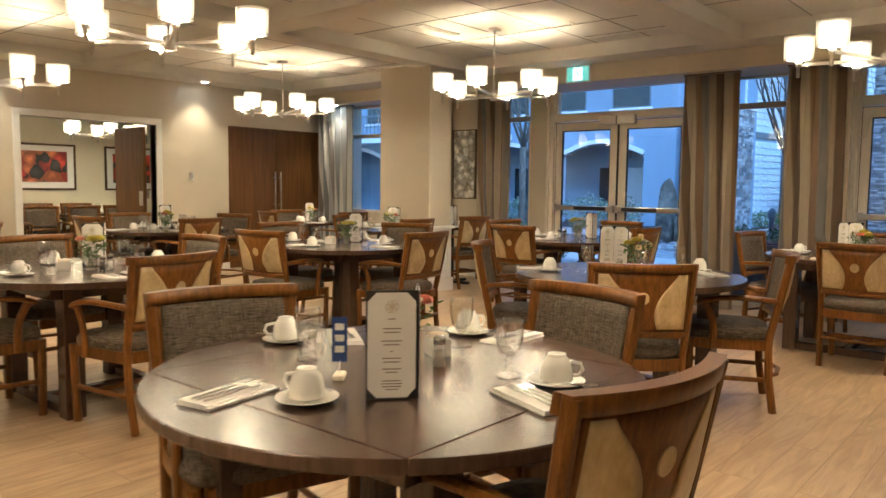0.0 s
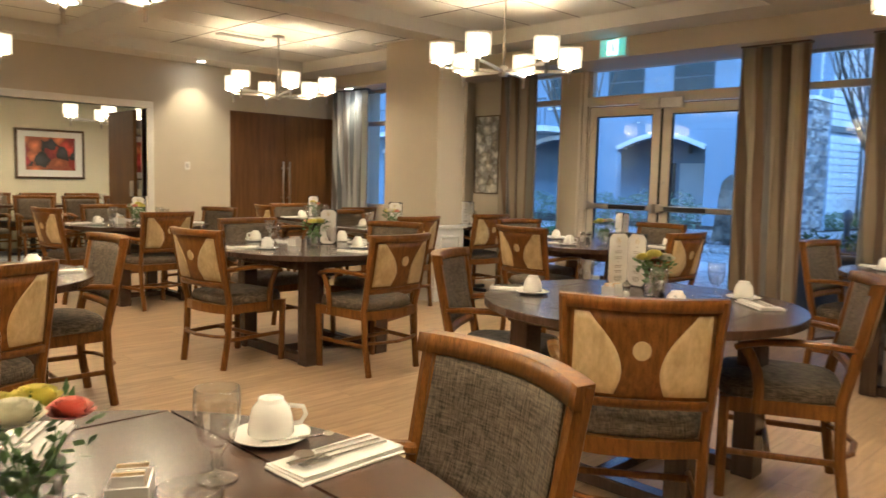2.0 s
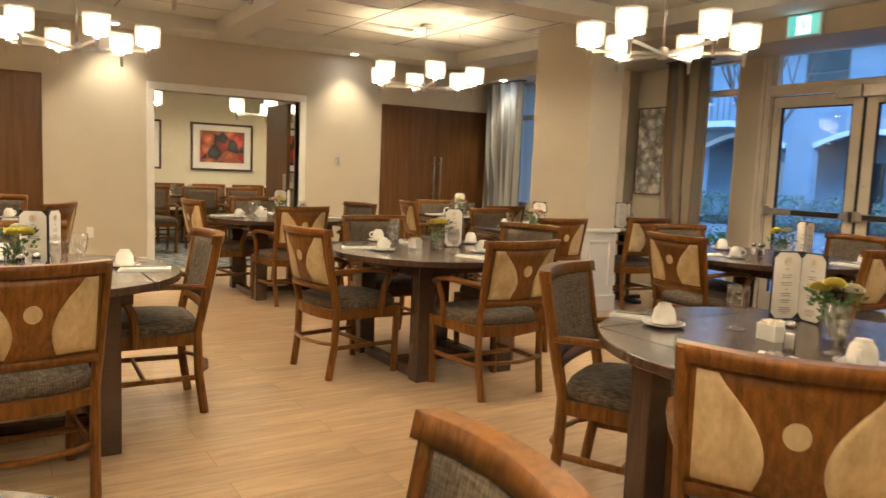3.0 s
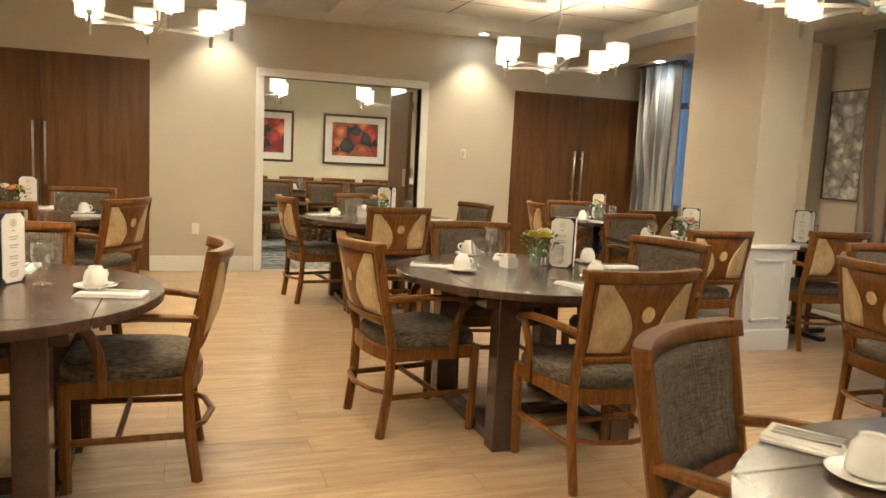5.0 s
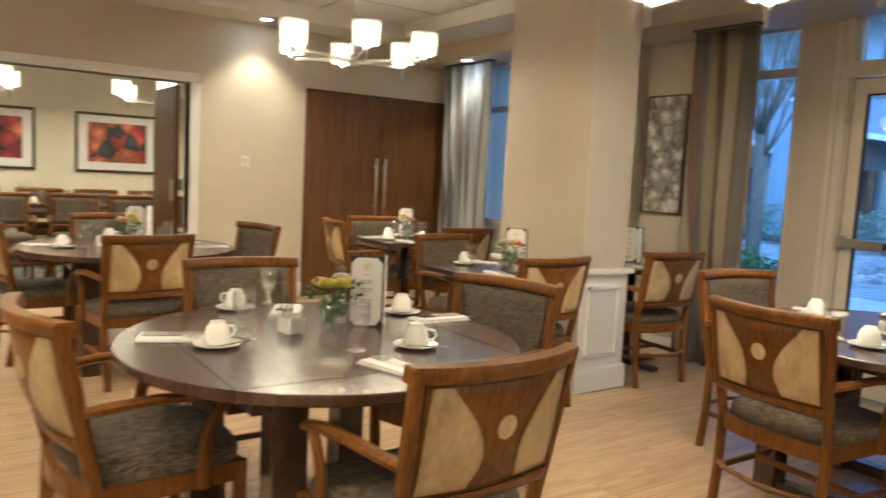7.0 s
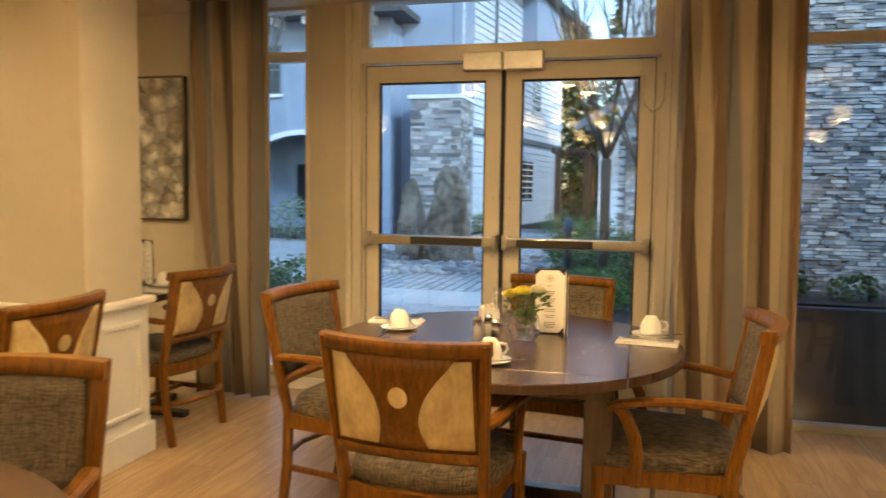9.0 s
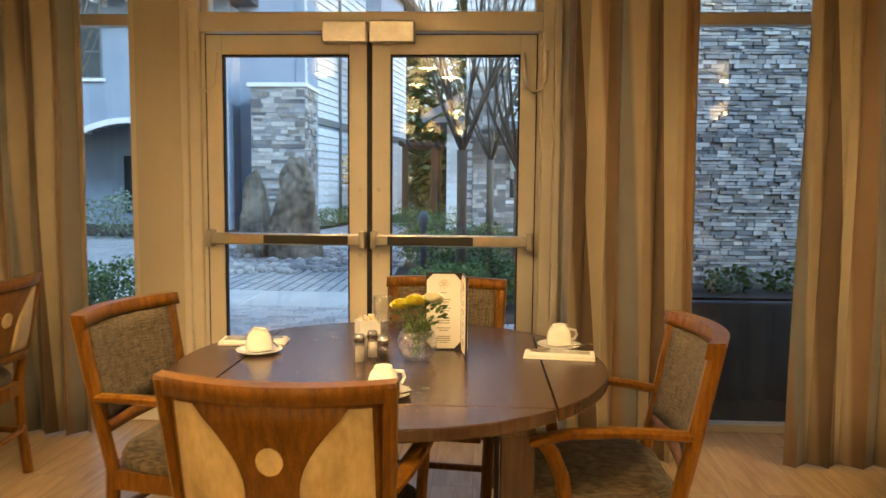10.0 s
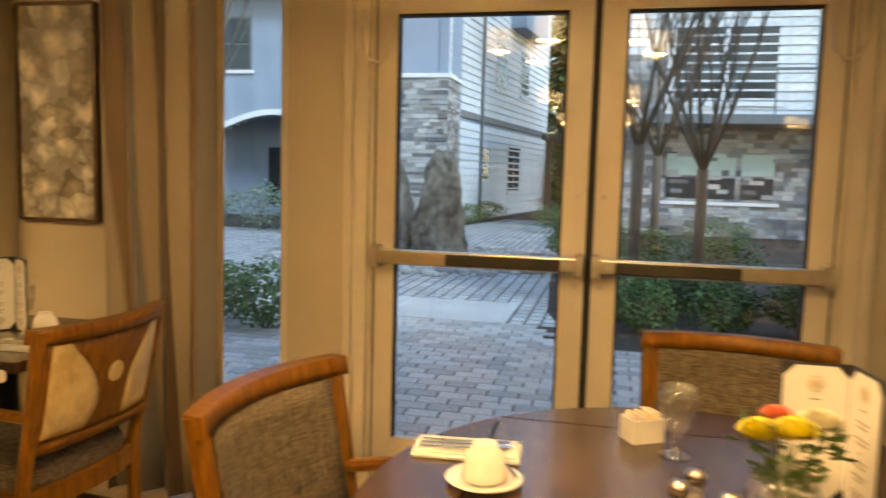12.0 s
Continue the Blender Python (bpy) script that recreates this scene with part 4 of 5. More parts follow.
def build_menu():
    """Two hinged boards that stand open like a book, paper sheets inside and outside."""
    m = thing("menu_stand", "black folding menu stand with cream printed pages", "menu", "table menus")
    for s in (-1, 1):
        bm = box(0, 0.125, -0.003, 0.003, 0, 0.265, 0.0015)
        board = part("board", bm, BLACK, m)
        turn = pose(0, 0, 0, 0, 0, 90 + s * 48)
        board.matrix_basis = turn
        for side in (-1, 1):
            bm = bmesh.new()
            o = [(0.026, 0.005), (0.10, 0.005), (0.121, 0.028), (0.121, 0.238), (0.10, 0.26), (0.026, 0.26), (0.005, 0.238), (0.005, 0.028)]
            f = [bm.verts.new((x, side * 0.0034, z)) for x, z in o]
            b = [bm.verts.new((x, side * 0.0046, z)) for x, z in o]
            bm.faces.new(f)
            bm.faces.new(b)
            for i in range(8):
                bm.faces.new((f[i], f[(i + 1) % 8], b[(i + 1) % 8], b[i]))
            page = part("page", bm, PAPER, board, "cream page with lines of print")
            bm = bmesh.new()
            for z, w in ((0.195, 0.018), (0.172, 0.045), (0.163, 0.038), (0.142, 0.05), (0.133, 0.04), (0.117, 0.008), (0.10, 0.045), (0.091, 0.04), (0.074, 0.046), (0.066, 0.03), (0.045, 0.044), (0.038, 0.05), (0.031, 0.046), (0.024, 0.03)):
                box(0.063 - w / 2, 0.063 + w / 2, side * 0.0047, side * 0.0051, z, z + 0.0028, into=bm)
            part("print", bm, INK, board)
            bm = bmesh.new()
            for k in range(6):
                a = math.pi / 3 * k
                tube([(0.063 + 0.009 * math.cos(a) + 0.007 * math.cos(q), side * 0.0049, 0.226 + 0.009 * math.sin(a) + 0.007 * math.sin(q)) for q in [2 * math.pi * j / 8 for j in range(9)]], 0.0009, 4, into=bm)
            part("emblem", bm, GOLD, board, "gold knot emblem")
    return m


def petals(bm, c, r, n, rnd, flat=0.7):
    for k in range(n):
        lay = k / n
        a = k * 2.4 + rnd.uniform(-0.2, 0.2)
        tilt = 0.25 + 1.15 * lay
        d = Vector((math.cos(a) * math.sin(tilt), math.sin(a) * math.sin(tilt), math.cos(tilt) * flat))
        side = d.cross(Vector((0, 0, 1))).normalized() * r * 0.36
        up = Vector((0, 0, 1)) * r * 0.12
        tip = Vector(c) + d * r
        mid = Vector(c) + d * r * 0.62
        v = [bm.verts.new(p) for p in (Vector(c), mid - side, tip - side * 0.55 + up, tip + side * 0.55 + up, mid + side)]
        bm.faces.new(v).smooth = True


def build_vase(kind, seed):
    r = random.Random(seed)
    v = thing("flower_vase", "glass bowl vase with yellow, ivory and coral flowers" if kind == "bowl" else "clear glass jar vase with yellow and ivory flowers", "flower vase", "table flowers")
    if kind == "bowl":
        prof = [(0.028, 0.0), (0.045, 0.008), (0.062, 0.035), (0.065, 0.06), (0.056, 0.09), (0.04, 0.108), (0.039, 0.108), (0.053, 0.09), (0.062, 0.06), (0.059, 0.036), (0.042, 0.012), (0.01, 0.006)]
        top = 0.108
    else:
        prof = [(0.036, 0.0), (0.04, 0.006), (0.04, 0.088), (0.045, 0.105), (0.0435, 0.105), (0.0385, 0.088), (0.0385, 0.01), (0.01, 0.008)]
        top = 0.105
    part("vase", lathe(prof, 28), GLASS, v, "clear glass")
    bm = bmesh.new()
    for k in range(9):
        a = r.uniform(0, 6.28)
        tube([(0.02 * math.cos(a + 2), 0.02 * math.sin(a + 2), 0.015), (0.01 * math.cos(a), 0.01 * math.sin(a), top * 0.7), (0.045 * math.cos(a), 0.045 * math.sin(a), top + 0.035)], 0.0018, 5, into=bm)
    for k in range(150):
        a, h, rr = r.uniform(0, 6.28), r.uniform(top - 0.05, top + 0.075), r.uniform(0.015, 0.085)
        if h < top and rr > 0.03:
            rr *= 0.45
        p = Vector((rr * math.cos(a), rr * math.sin(a), h))
        d = Vector((math.cos(a) * 0.6 + r.uniform(-.5, .5), math.sin(a) * 0.6 + r.uniform(-.5, .5), r.uniform(-0.1, 0.9))).normalized() * r.uniform(0.018, 0.035)
        s = d.cross(Vector((r.random(), r.random(), r.random()))).normalized() * 0.007
        bm.faces.new([bm.verts.new(q) for q in (p, p + d * 0.5 + s, p + d, p + d * 0.5 - s)])
    part("foliage", bm, LEAF, v, "dark green leaves")
    for k, (mat, n) in enumerate(((YELLOW, "yellow bloom"), (IVORY, "ivory bloom"), (PINK, "coral bloom"), (YELLOW, "yellow bloom"))):
        a = seed + k * 1.7
        bm = bmesh.new()
        petals(bm, (0.05 * math.cos(a), 0.05 * math.sin(a), top + 0.055 + 0.025 * r.random()), 0.042 if k != 2 else 0.034, 60, r)
        part("bloom", bm, mat, v, n)
    return v


def build_shaker(fill, label):
    s = thing("shaker", label, "shaker", "salt and pepper shakers")
    part("jar", lathe([(0.018, 0), (0.02, 0.004), (0.017, 0.04), (0.016, 0.068), (0.015, 0.068), (0.0155, 0.04), (0.018, 0.006)], 10), GLASS, s)
    part("filling", lathe([(0.0145, 0.006), (0.014, 0.05)], 10), fill, s)
    part("cap", lathe([(0.0175, 0.066), (0.018, 0.082), (0.013, 0.09), (0.004, 0.092)], 16), STEEL, s, "steel cap")
    return s


def build_caddy():
    s = thing("sugar_caddy", "white china box filled with sugar packets", "sugar caddy", "sugar boxes")
    bm = bmesh.new()
    for b in ((-0.04, 0.04, -0.03, 0.03, 0, 0.006), (-0.04, -0.036, -0.03, 0.03, 0.006, 0.055), (0.036, 0.04, -0.03, 0.03, 0.006, 0.055), (-0.036, 0.036, -0.03, -0.026, 0.006, 0.055), (-0.036, 0.036, 0.026, 0.03, 0.006, 0.055)):
        box(*b, 0.001, into=bm)
    part("box", bm, CHINA, s)
    r = random.Random(5)
    for k in range(9):
        x = -0.032 + k * 0.008
        part("packet", sweep([(x, 0, 0.008), (x + r.uniform(-.004, .006), 0, 0.06 + r.uniform(0, 0.012))], 0.045, 0.004, up=(1, 0, 0)), AMBER if k % 2 else PAPER, s, "paper sugar packet")
    return s


PROTO, USED = {}, set()


def put(kind, maker, m):
    """The first call builds the thing, later ones copy it."""
    if kind not in PROTO:
        PROTO[kind] = maker()
        PROTO[kind].matrix_basis = m
        return PROTO[kind]
    return copy_thing(PROTO[kind], m)


TOP = 0.7505


def setting(cx, cy, facing, r=0.43, goblet=True, seed=0):
    """One place: napkin to the sitter's left, cup to the right, a goblet beyond."""
    q = random.Random(seed + int(cx * 100) + int(facing))
    f, l = dirs(facing)
    c = Vector((cx, cy, TOP))
    j = lambda s: q.uniform(-s, s)
    p = c - f * (r + 0.06 + j(0.02)) + l * (0.12 + j(0.02))
    put("napkin", build_napkin, pose(*p, 0, 0, facing - 90 + j(14)))
    p = c - f * (r - 0.01 + j(0.02)) - l * (0.055 + j(0.02))
    put("cup", build_cup, pose(*p, 0, 0, facing + q.choice((-120, -60, 40)) + j(20)))
    if goblet:
        p = c - f * (r - 0.16 + j(0.03)) - l * (0.13 + j(0.03))
        put("goblet", build_goblet, pose(*p))


def centre(menu, vase, caddy, salt, pepper, kind="jar", seed=1):
    """What stands in a table's middle; the menu's third number is its turn."""
    put("menu", build_menu, pose(menu[0], menu[1], TOP, 0, 0, menu[2]))
    put("vase" + kind + str(seed % 2), lambda: build_vase(kind, seed), pose(*vase, TOP, 0, 0, seed * 77))
    put("caddy", build_caddy, pose(*caddy, TOP, 0, 0, 40 + seed * 20))
    put("salt", lambda: build_shaker(SALT, "glass salt shaker with steel cap"), pose(*salt, TOP))
    put("pepper", lambda: build_shaker(BLACK, "glass pepper shaker with steel cap"), pose(*pepper, TOP))


T = TABLES


def laid(cup, turn, n0, n1, gob=None):
    """One place from its cup, the napkin's two ends and its goblet."""
    put("cup", build_cup, pose(*cup, TOP, 0, 0, turn))
    put("napkin", build_napkin, pose((n0[0] + n1[0]) / 2, (n0[1] + n1[1]) / 2, TOP, 0, 0, math.degrees(math.atan2(n1[1] - n0[1], n1[0] - n0[0])) - 90))
    if gob:
        put("goblet", build_goblet, pose(*gob, TOP))


laid((0.825, 2.167), 100, (0.59, 2.31), (0.86, 2.355), (0.955, 2.305))
laid((1.365, 1.812), -60, (1.15, 1.65), (1.24, 1.89), (1.35, 1.953))
laid((1.215, 2.75), 150, (1.44, 2.74), (1.31, 2.56), (1.11, 2.51))
laid((1.735, 2.40), -20, (1.89, 2.233), (1.637, 2.226), (1.567, 2.295))
centre((1.02, 1.99, 1), (1.28, 2.27), (1.41, 2.26), (1.30, 2.16), (1.20, 2.22), "jar", 1)
n = thing("table_number_card", "small blue card on a wooden table stand", "table sign", m=pose(1.02, 2.27, TOP, 0, 0, 40))
part("base", box(-0.03, 0.03, -0.015, 0.015, 0, 0.014, 0.003), IVORY, n, "pale wooden foot")
part("wire", lathe([(0.0015, 0.012), (0.0015, 0.05)], 6), NICKEL, n)
part("card", box(-0.001, 0.001, -0.02, 0.02, 0.045, 0.165), BLUE, n)
bm = bmesh.new()
for z in (0.07, 0.10, 0.13):
    box(-0.0016, 0.0016, -0.012, 0.012, z, z + 0.018, into=bm)
part("print", bm, PAPER, n)
for k, fs in (("E", (0, 90, 180, 270)), ("F", (0, 90, 180, 270)), ("J", (0, 90, 270)), ("K", (180, 270))):
    x, y, _ = T[k]
    for f in fs:
        setting(x, y, f)
    if k in "EFJK":
        turn = {"E": 20, "F": 15, "J": 112, "K": 60}[k]
        centre((x + 0.12, y + 0.1, turn), (x - 0.02, y - 0.02), (x - 0.16, y + 0.02), (x + 0.06, y - 0.1), (x + 0.0, y - 0.13), "jar", ord(k))
laid((3.64, 3.265), 60, (3.62, 3.49), (3.74, 3.31), (3.86, 3.13))
laid((3.75, 2.62), 200, (3.42, 2.70), (3.62, 2.80), (3.82, 2.74))
laid((4.30, 2.58), 40, (4.09, 2.37), (4.23, 2.53), (4.275, 2.70))
centre((4.27, 3.16, 118), (4.05, 2.89), (3.82, 2.96), (3.75, 2.85), (3.95, 2.80), "jar", 2)
laid((3.745, 5.66), 20, (3.55, 5.85), (3.75, 5.765), (3.87, 5.77))
laid((4.0, 6.24), 130, (4.22, 6.22), (4.12, 6.02), (4.16, 6.30))
laid((4.337, 5.41), -30, (4.171, 5.09), (4.105, 5.31), (4.13, 5.44))
laid((4.60, 5.94), 80, (4.80, 5.775), (4.55, 5.775))
centre((4.39, 5.735, 15), (4.17, 5.71), (4.04, 5.77), (4.27, 5.83), (4.24, 5.88), "jar", 3)
laid((6.455, 5.21), 30, (6.60, 5.395), (6.62, 5.15))
laid((5.985, 4.735), -50, (5.84, 4.995), (6.04, 4.885))
laid((6.626, 4.203), -70, (6.475, 4.105), (6.50, 4.33))
centre((6.56, 4.54, 50), (6.40, 4.68), (6.80, 4.90), (6.35, 4.857), (6.32, 4.78), "bowl", 4)
put("salt", None, pose(6.41, 4.825, TOP))
put("goblet", build_goblet, pose(6.72, 4.83, TOP))
for cx, cy, f in ((5.93, 7.05, 90), (5.93, 7.05, 270), (6.42, 8.9, 0), (6.42, 8.9, 270), (6.42, 8.9, 90), (7.22, 7.1, 90)):
    setting(cx, cy, f, 0.2)
for cx, cy, mt in ((6.10, 6.92, 95), (6.55, 9.0, 15), (7.33, 7.08, 100)):
    put("menu", build_menu, pose(cx, cy, TOP, 0, 0, mt))
put("vasejar1", lambda: build_vase("jar", 1), pose(5.93, 6.86, TOP, 0, 0, 50))
put("vasejar0", lambda: build_vase("jar", 2), pose(6.4, 8.85, TOP, 0, 0, 50))
for i in range(5):
    setting(3.3 + i * 0.6, 13.35, 90 if i % 2 else 270, 0.22)

# ---- wall fittings ----
MAT = surface("white_picture_mount", (0.74, 0.74, 0.72), (0.78, 0.78, 0.76), 5, rough=0.7)
GILT = surface("dark_gilt_frame", (0.06, 0.035, 0.018), (0.13, 0.08, 0.035), 20, rough=0.35, metal=0.4)


def blossoms(name, base, c1, c2, c3, scale):
    """Painted blooms: cells of three reds over a dark ground."""
    m, nt, b = nodes_of(name, 0.5)
    L, N = nt.links.new, nt.nodes.new
    tc, vo, no = N("ShaderNodeTexCoord"), N("ShaderNodeTexVoronoi"), N("ShaderNodeTexNoise")
    no.inputs["Scale"].default_value = scale * 1.5
    vo.inputs["Scale"].default_value = scale
    L(tc.outputs["Object"], no.inputs["Vector"])
    mx = N("ShaderNodeMix")
    mx.data_type, mx.blend_type = "RGBA", "LINEAR_LIGHT"
    mx.inputs["Factor"].default_value = 0.06
    L(tc.outputs["Object"], mx.inputs["A"])
    L(no.outputs["Color"], mx.inputs["B"])
    L(mx.outputs["Result"], vo.inputs["Vector"])
    sp = N("ShaderNodeSeparateColor")
    L(vo.outputs["Color"], sp.inputs[0])
    r1 = N("ShaderNodeValToRGB")
    r1.color_ramp.interpolation = "CONSTANT"
    e = r1.color_ramp.elements
    for i, (p, c) in enumerate(((0, base), (0.28, c1), (0.55, c2), (0.82, c3))):
        el = e[i] if i < 2 else e.new(p)
        el.position, el.color = p, (*c, 1)
    L(sp.outputs[0], r1.inputs[0])
    sh = N("ShaderNodeMapRange")
    sh.inputs["From Max"].default_value, sh.inputs["To Min"].default_value, sh.inputs["To Max"].default_value = 0.6, 1.25, 0.35
    L(vo.outputs["Distance"], sh.inputs[0])
    m2 = N("ShaderNodeMix")
    m2.data_type, m2.blend_type = "RGBA", "MULTIPLY"
    m2.inputs["Factor"].default_value = 1
    L(r1.outputs[0], m2.inputs["A"])
    L(sh.outputs[0], m2.inputs["B"])
    L(m2.outputs["Result"], b.inputs["Base Color"])
    return m


POPPY = blossoms("poppy_print", (0.05, 0.05, 0.055), (0.66, 0.075, 0.04), (0.74, 0.22, 0.075), (0.50, 0.05, 0.05), 5.5)
MAGNOLIA = blossoms("magnolia_canvas", (0.46, 0.42, 0.34), (0.78, 0.76, 0.70), (0.66, 0.62, 0.53), (0.38, 0.33, 0.25), 9.0)
for x0 in (3.05, 4.57, 6.14):
    p = thing("framed_picture", "framed print of red poppies with white mount", "picture", "poppy pictures")
    x1, z0, z1, y = x0 + 1.05, 1.12, 1.92, 14.4
    part("mount", box(x0 + 0.03, x1 - 0.03, y - 0.02, y - 0.002, z0 + 0.03, z1 - 0.03), MAT, p, "white card mount")
    part("print", box(x0 + 0.15, x1 - 0.15, y - 0.024, y - 0.02, z0 + 0.14, z1 - 0.13), POPPY, p, "red poppy print")
    for b in ((x0, x1, z0, z0 + 0.035), (x0, x1, z1 - 0.035, z1), (x0, x0 + 0.035, z0 + 0.035, z1 - 0.035), (x1 - 0.035, x1, z0 + 0.035, z1 - 0.035)):
        part("frame", box(b[0], b[1], y - 0.035, y, b[2], b[3], 0.006), GILT, p, "dark gilt moulding")
p = thing("canvas_painting", "tall canvas painting of white magnolia blossoms", "painting")
part("canvas", box(EX - 0.03, EX - 0.002, 7.24, 7.62, 1.11, 2.05, 0.002), MAGNOLIA, p)
for b in ((7.225, 7.24, 1.10, 2.06), (7.62, 7.635, 1.10, 2.06), (7.24, 7.62, 1.095, 1.11), (7.24, 7.62, 2.05, 2.065)):
    part("frame", box(EX - 0.036, EX - 0.002, *b), GILT, p)
for name, x, z, w, h in (("thermostat", 5.49, 1.36, 0.035, 0.05), ("wall_outlet", 2.58, 0.445, 0.035, 0.057)):
    s = thing(name, "white plastic wall switch plate" if name == "thermostat" else "white plastic electrical outlet low on the wall", "wall plate")
    part("plate", box(x - w, x + w, NY - 0.008, NY, z - h, z + h, 0.003), TRIM, s)
    part("insert", box(x - w * 0.5, x + w * 0.5, NY - 0.02 if name == "thermostat" else NY - 0.011, NY - 0.007, z - h * 0.6, z + h * 0.6, 0.002), TRIM if name != "thermostat" else NICKEL, s)
s = thing("exit_sign", "green and white lit exit sign with running figure", "exit sign")
part("housing", box(7.325, 7.362, 5.10, 5.42, 2.475, 2.665, 0.004), TRIM, s, "white sign housing")
part("panel", box(7.322, 7.326, 5.12, 5.40, 2.49, 2.65), SIGNGREEN, s, "green panel")
part("door_field", box(7.3195, 7.3225, 5.20, 5.32, 2.50, 2.64), SIGNWHITE, s, "pale door shape")
bm = bmesh.new()
for pts in (((5.285, 2.60), (5.25, 2.57)), ((5.25, 2.57), (5.235, 2.52)), ((5.25, 2.57), (5.285, 2.53)), ((5.28, 2.595), (5.235, 2.605))):
    sweep([(7.3185, a, b) for a, b in pts], 0.012, 0.002, into=bm, up=(1, 0, 0))
part("figure", bm, SIGNGREEN, s)
for x, y in ((5.4, 5.72), (5.4, 8.9), (2.0, 5.7), (5.3, 2.4)):
    v = thing("ceiling_vent", "slim white linear ceiling air vent", "vent", "ceiling vents", m=pose(x, y, COF))
    part("backing", box(-0.28, 0.28, -0.05, 0.05, -0.004, 0.0), GROOVE, v)
    for k in range(4):
        part("slat", box(-0.28, 0.28, -0.045 + k * 0.026, -0.036 + k * 0.026, -0.014, -0.004), CEIL, v)
for x, y in ((6.6, 4.3), (6.65, 7.6)):
    v = thing("ceiling_vent", "long white slot diffuser at the coffer edge", "vent", "ceiling vents", m=pose(x, y, COF, 0, 0, 90))
    part("backing", box(-0.45, 0.45, -0.04, 0.04, -0.004, 0.0), GROOVE, v)
    for k in range(3):
        part("slat", box(-0.45, 0.45, -0.036 + k * 0.028, -0.026 + k * 0.028, -0.012, -0.004), CEIL, v)
for x, y in ((5.9, 4.5), (6.2, 8.7), (2.6, 4.6)):
    v = thing("sprinkler_head", "small white ceiling sprinkler head", "sprinkler", "sprinklers", m=pose(x, y, COF))
    part("plate", lathe([(0.03, -0.006), (0.034, 0.0)], 16), TRIM, v)
    part("nozzle", lathe([(0.012, -0.035), (0.014, -0.033), (0.006, -0.028), (0.006, -0.006)], 12), NICKEL, v)


# ---- outside ----
SOIL = surface("soil_and_mulch", (0.03, 0.022, 0.015), (0.07, 0.05, 0.035), 3, rough=0.95, bump=0.6, fine=20)
CONCRETE = surface("pale_concrete", (0.52, 0.51, 0.48), (0.62, 0.61, 0.58), 2, rough=0.85, bump=0.3, fine=40)


def small_setts(name):
    """Far paving: small setts with dark joints."""
    m, nt, b = nodes_of(name, 0.9)
    L, N = nt.links.new, nt.nodes.new
    tc, br, n, mx = N("ShaderNodeTexCoord"), N("ShaderNodeTexBrick"), N("ShaderNodeTexNoise"), N("ShaderNodeMix")
    br.inputs["Scale"].default_value, br.inputs["Brick Width"].default_value, br.inputs["Row Height"].default_value = 1.0, 0.21, 0.16
    br.inputs["Mortar Size"].default_value = 0.014
    br.inputs["Color1"].default_value, br.inputs["Color2"].default_value, br.inputs["Mortar"].default_value = (0.38, 0.385, 0.39, 1), (0.52, 0.52, 0.51, 1), (0.13, 0.13, 0.12, 1)
    n.inputs["Scale"].default_value, n.inputs["Detail"].default_value = 1.3, 6
    mx.data_type, mx.blend_type = "RGBA", "OVERLAY"
    mx.inputs["Factor"].default_value = 0.5
    L(tc.outputs["Object"], br.inputs["Vector"])
    L(tc.outputs["Object"], n.inputs["Vector"])
    L(br.outputs["Color"], mx.inputs["A"])
    L(n.outputs[0], mx.inputs["B"])
    L(mx.outputs["Result"], b.inputs["Base Color"])
    bp = N("ShaderNodeBump")
    bp.inputs["Strength"].default_value, bp.inputs["Distance"].default_value, bp.invert = 0.6, 0.01, True
    L(br.outputs["Fac"], bp.inputs["Height"])
    L(bp.outputs[0], b.inputs["Normal"])
    return m


SETTS = small_setts("grey_setts")
PAVER = island_stone("grey_paver", ((0.36, 0.36, 0.36), (0.50, 0.49, 0.48), (0.43, 0.42, 0.40), (0.56, 0.55, 0.53)))
LEDGE = island_stone("grey_ledgestone", ((0.09, 0.10, 0.12), (0.36, 0.37, 0.39), (0.21, 0.195, 0.18), (0.46, 0.46, 0.455), (0.14, 0.15, 0.165)), fine=14)
PEBBLE = island_stone("river_pebble", ((0.2, 0.2, 0.2), (0.5, 0.49, 0.46), (0.32, 0.31, 0.3)))
SIDING = island_stone("grey_blue_siding", ((0.52, 0.56, 0.60), (0.58, 0.62, 0.66), (0.55, 0.59, 0.63)), 0.6, 6)
STUCCO = surface("pale_blue_stucco", (0.21, 0.27, 0.35), (0.28, 0.34, 0.43), 1, rough=0.85, bump=0.3, fine=60)
DARKTRIM = surface("slate_trim_paint", (0.10, 0.115, 0.13), (0.14, 0.155, 0.17), 3, rough=0.6)
PALETRIM = surface("white_house_trim", (0.60, 0.62, 0.64), (0.68, 0.70, 0.72), 3, rough=0.6)
ROOF = surface("dark_shingle", (0.05, 0.05, 0.055), (0.09, 0.09, 0.095), 8, rough=0.9, bump=0.4)
BLIND = surface("pale_green_blind", (0.42, 0.56, 0.52), (0.48, 0.62, 0.58), 3, rough=0.7)
NIGHT = surface("dark_window_glass", (0.02, 0.025, 0.03), (0.04, 0.05, 0.055), 2, rough=0.08)
BOULDER = surface("weathered_boulder", (0.07, 0.06, 0.045), (0.33, 0.29, 0.23), 1.6, rough=0.9, bump=1.0, fine=9, lo=0.4, hi=0.6)
BARK = surface("grey_brown_bark", (0.07, 0.055, 0.04), (0.17, 0.14, 0.11), 6, (6, 6, 1.5), 0.9, bump=0.7, fine=20)
HEDGE = surface("boxwood_leaf", (0.03, 0.07, 0.018), (0.11, 0.19, 0.05), 8, rough=0.6, fine=40)
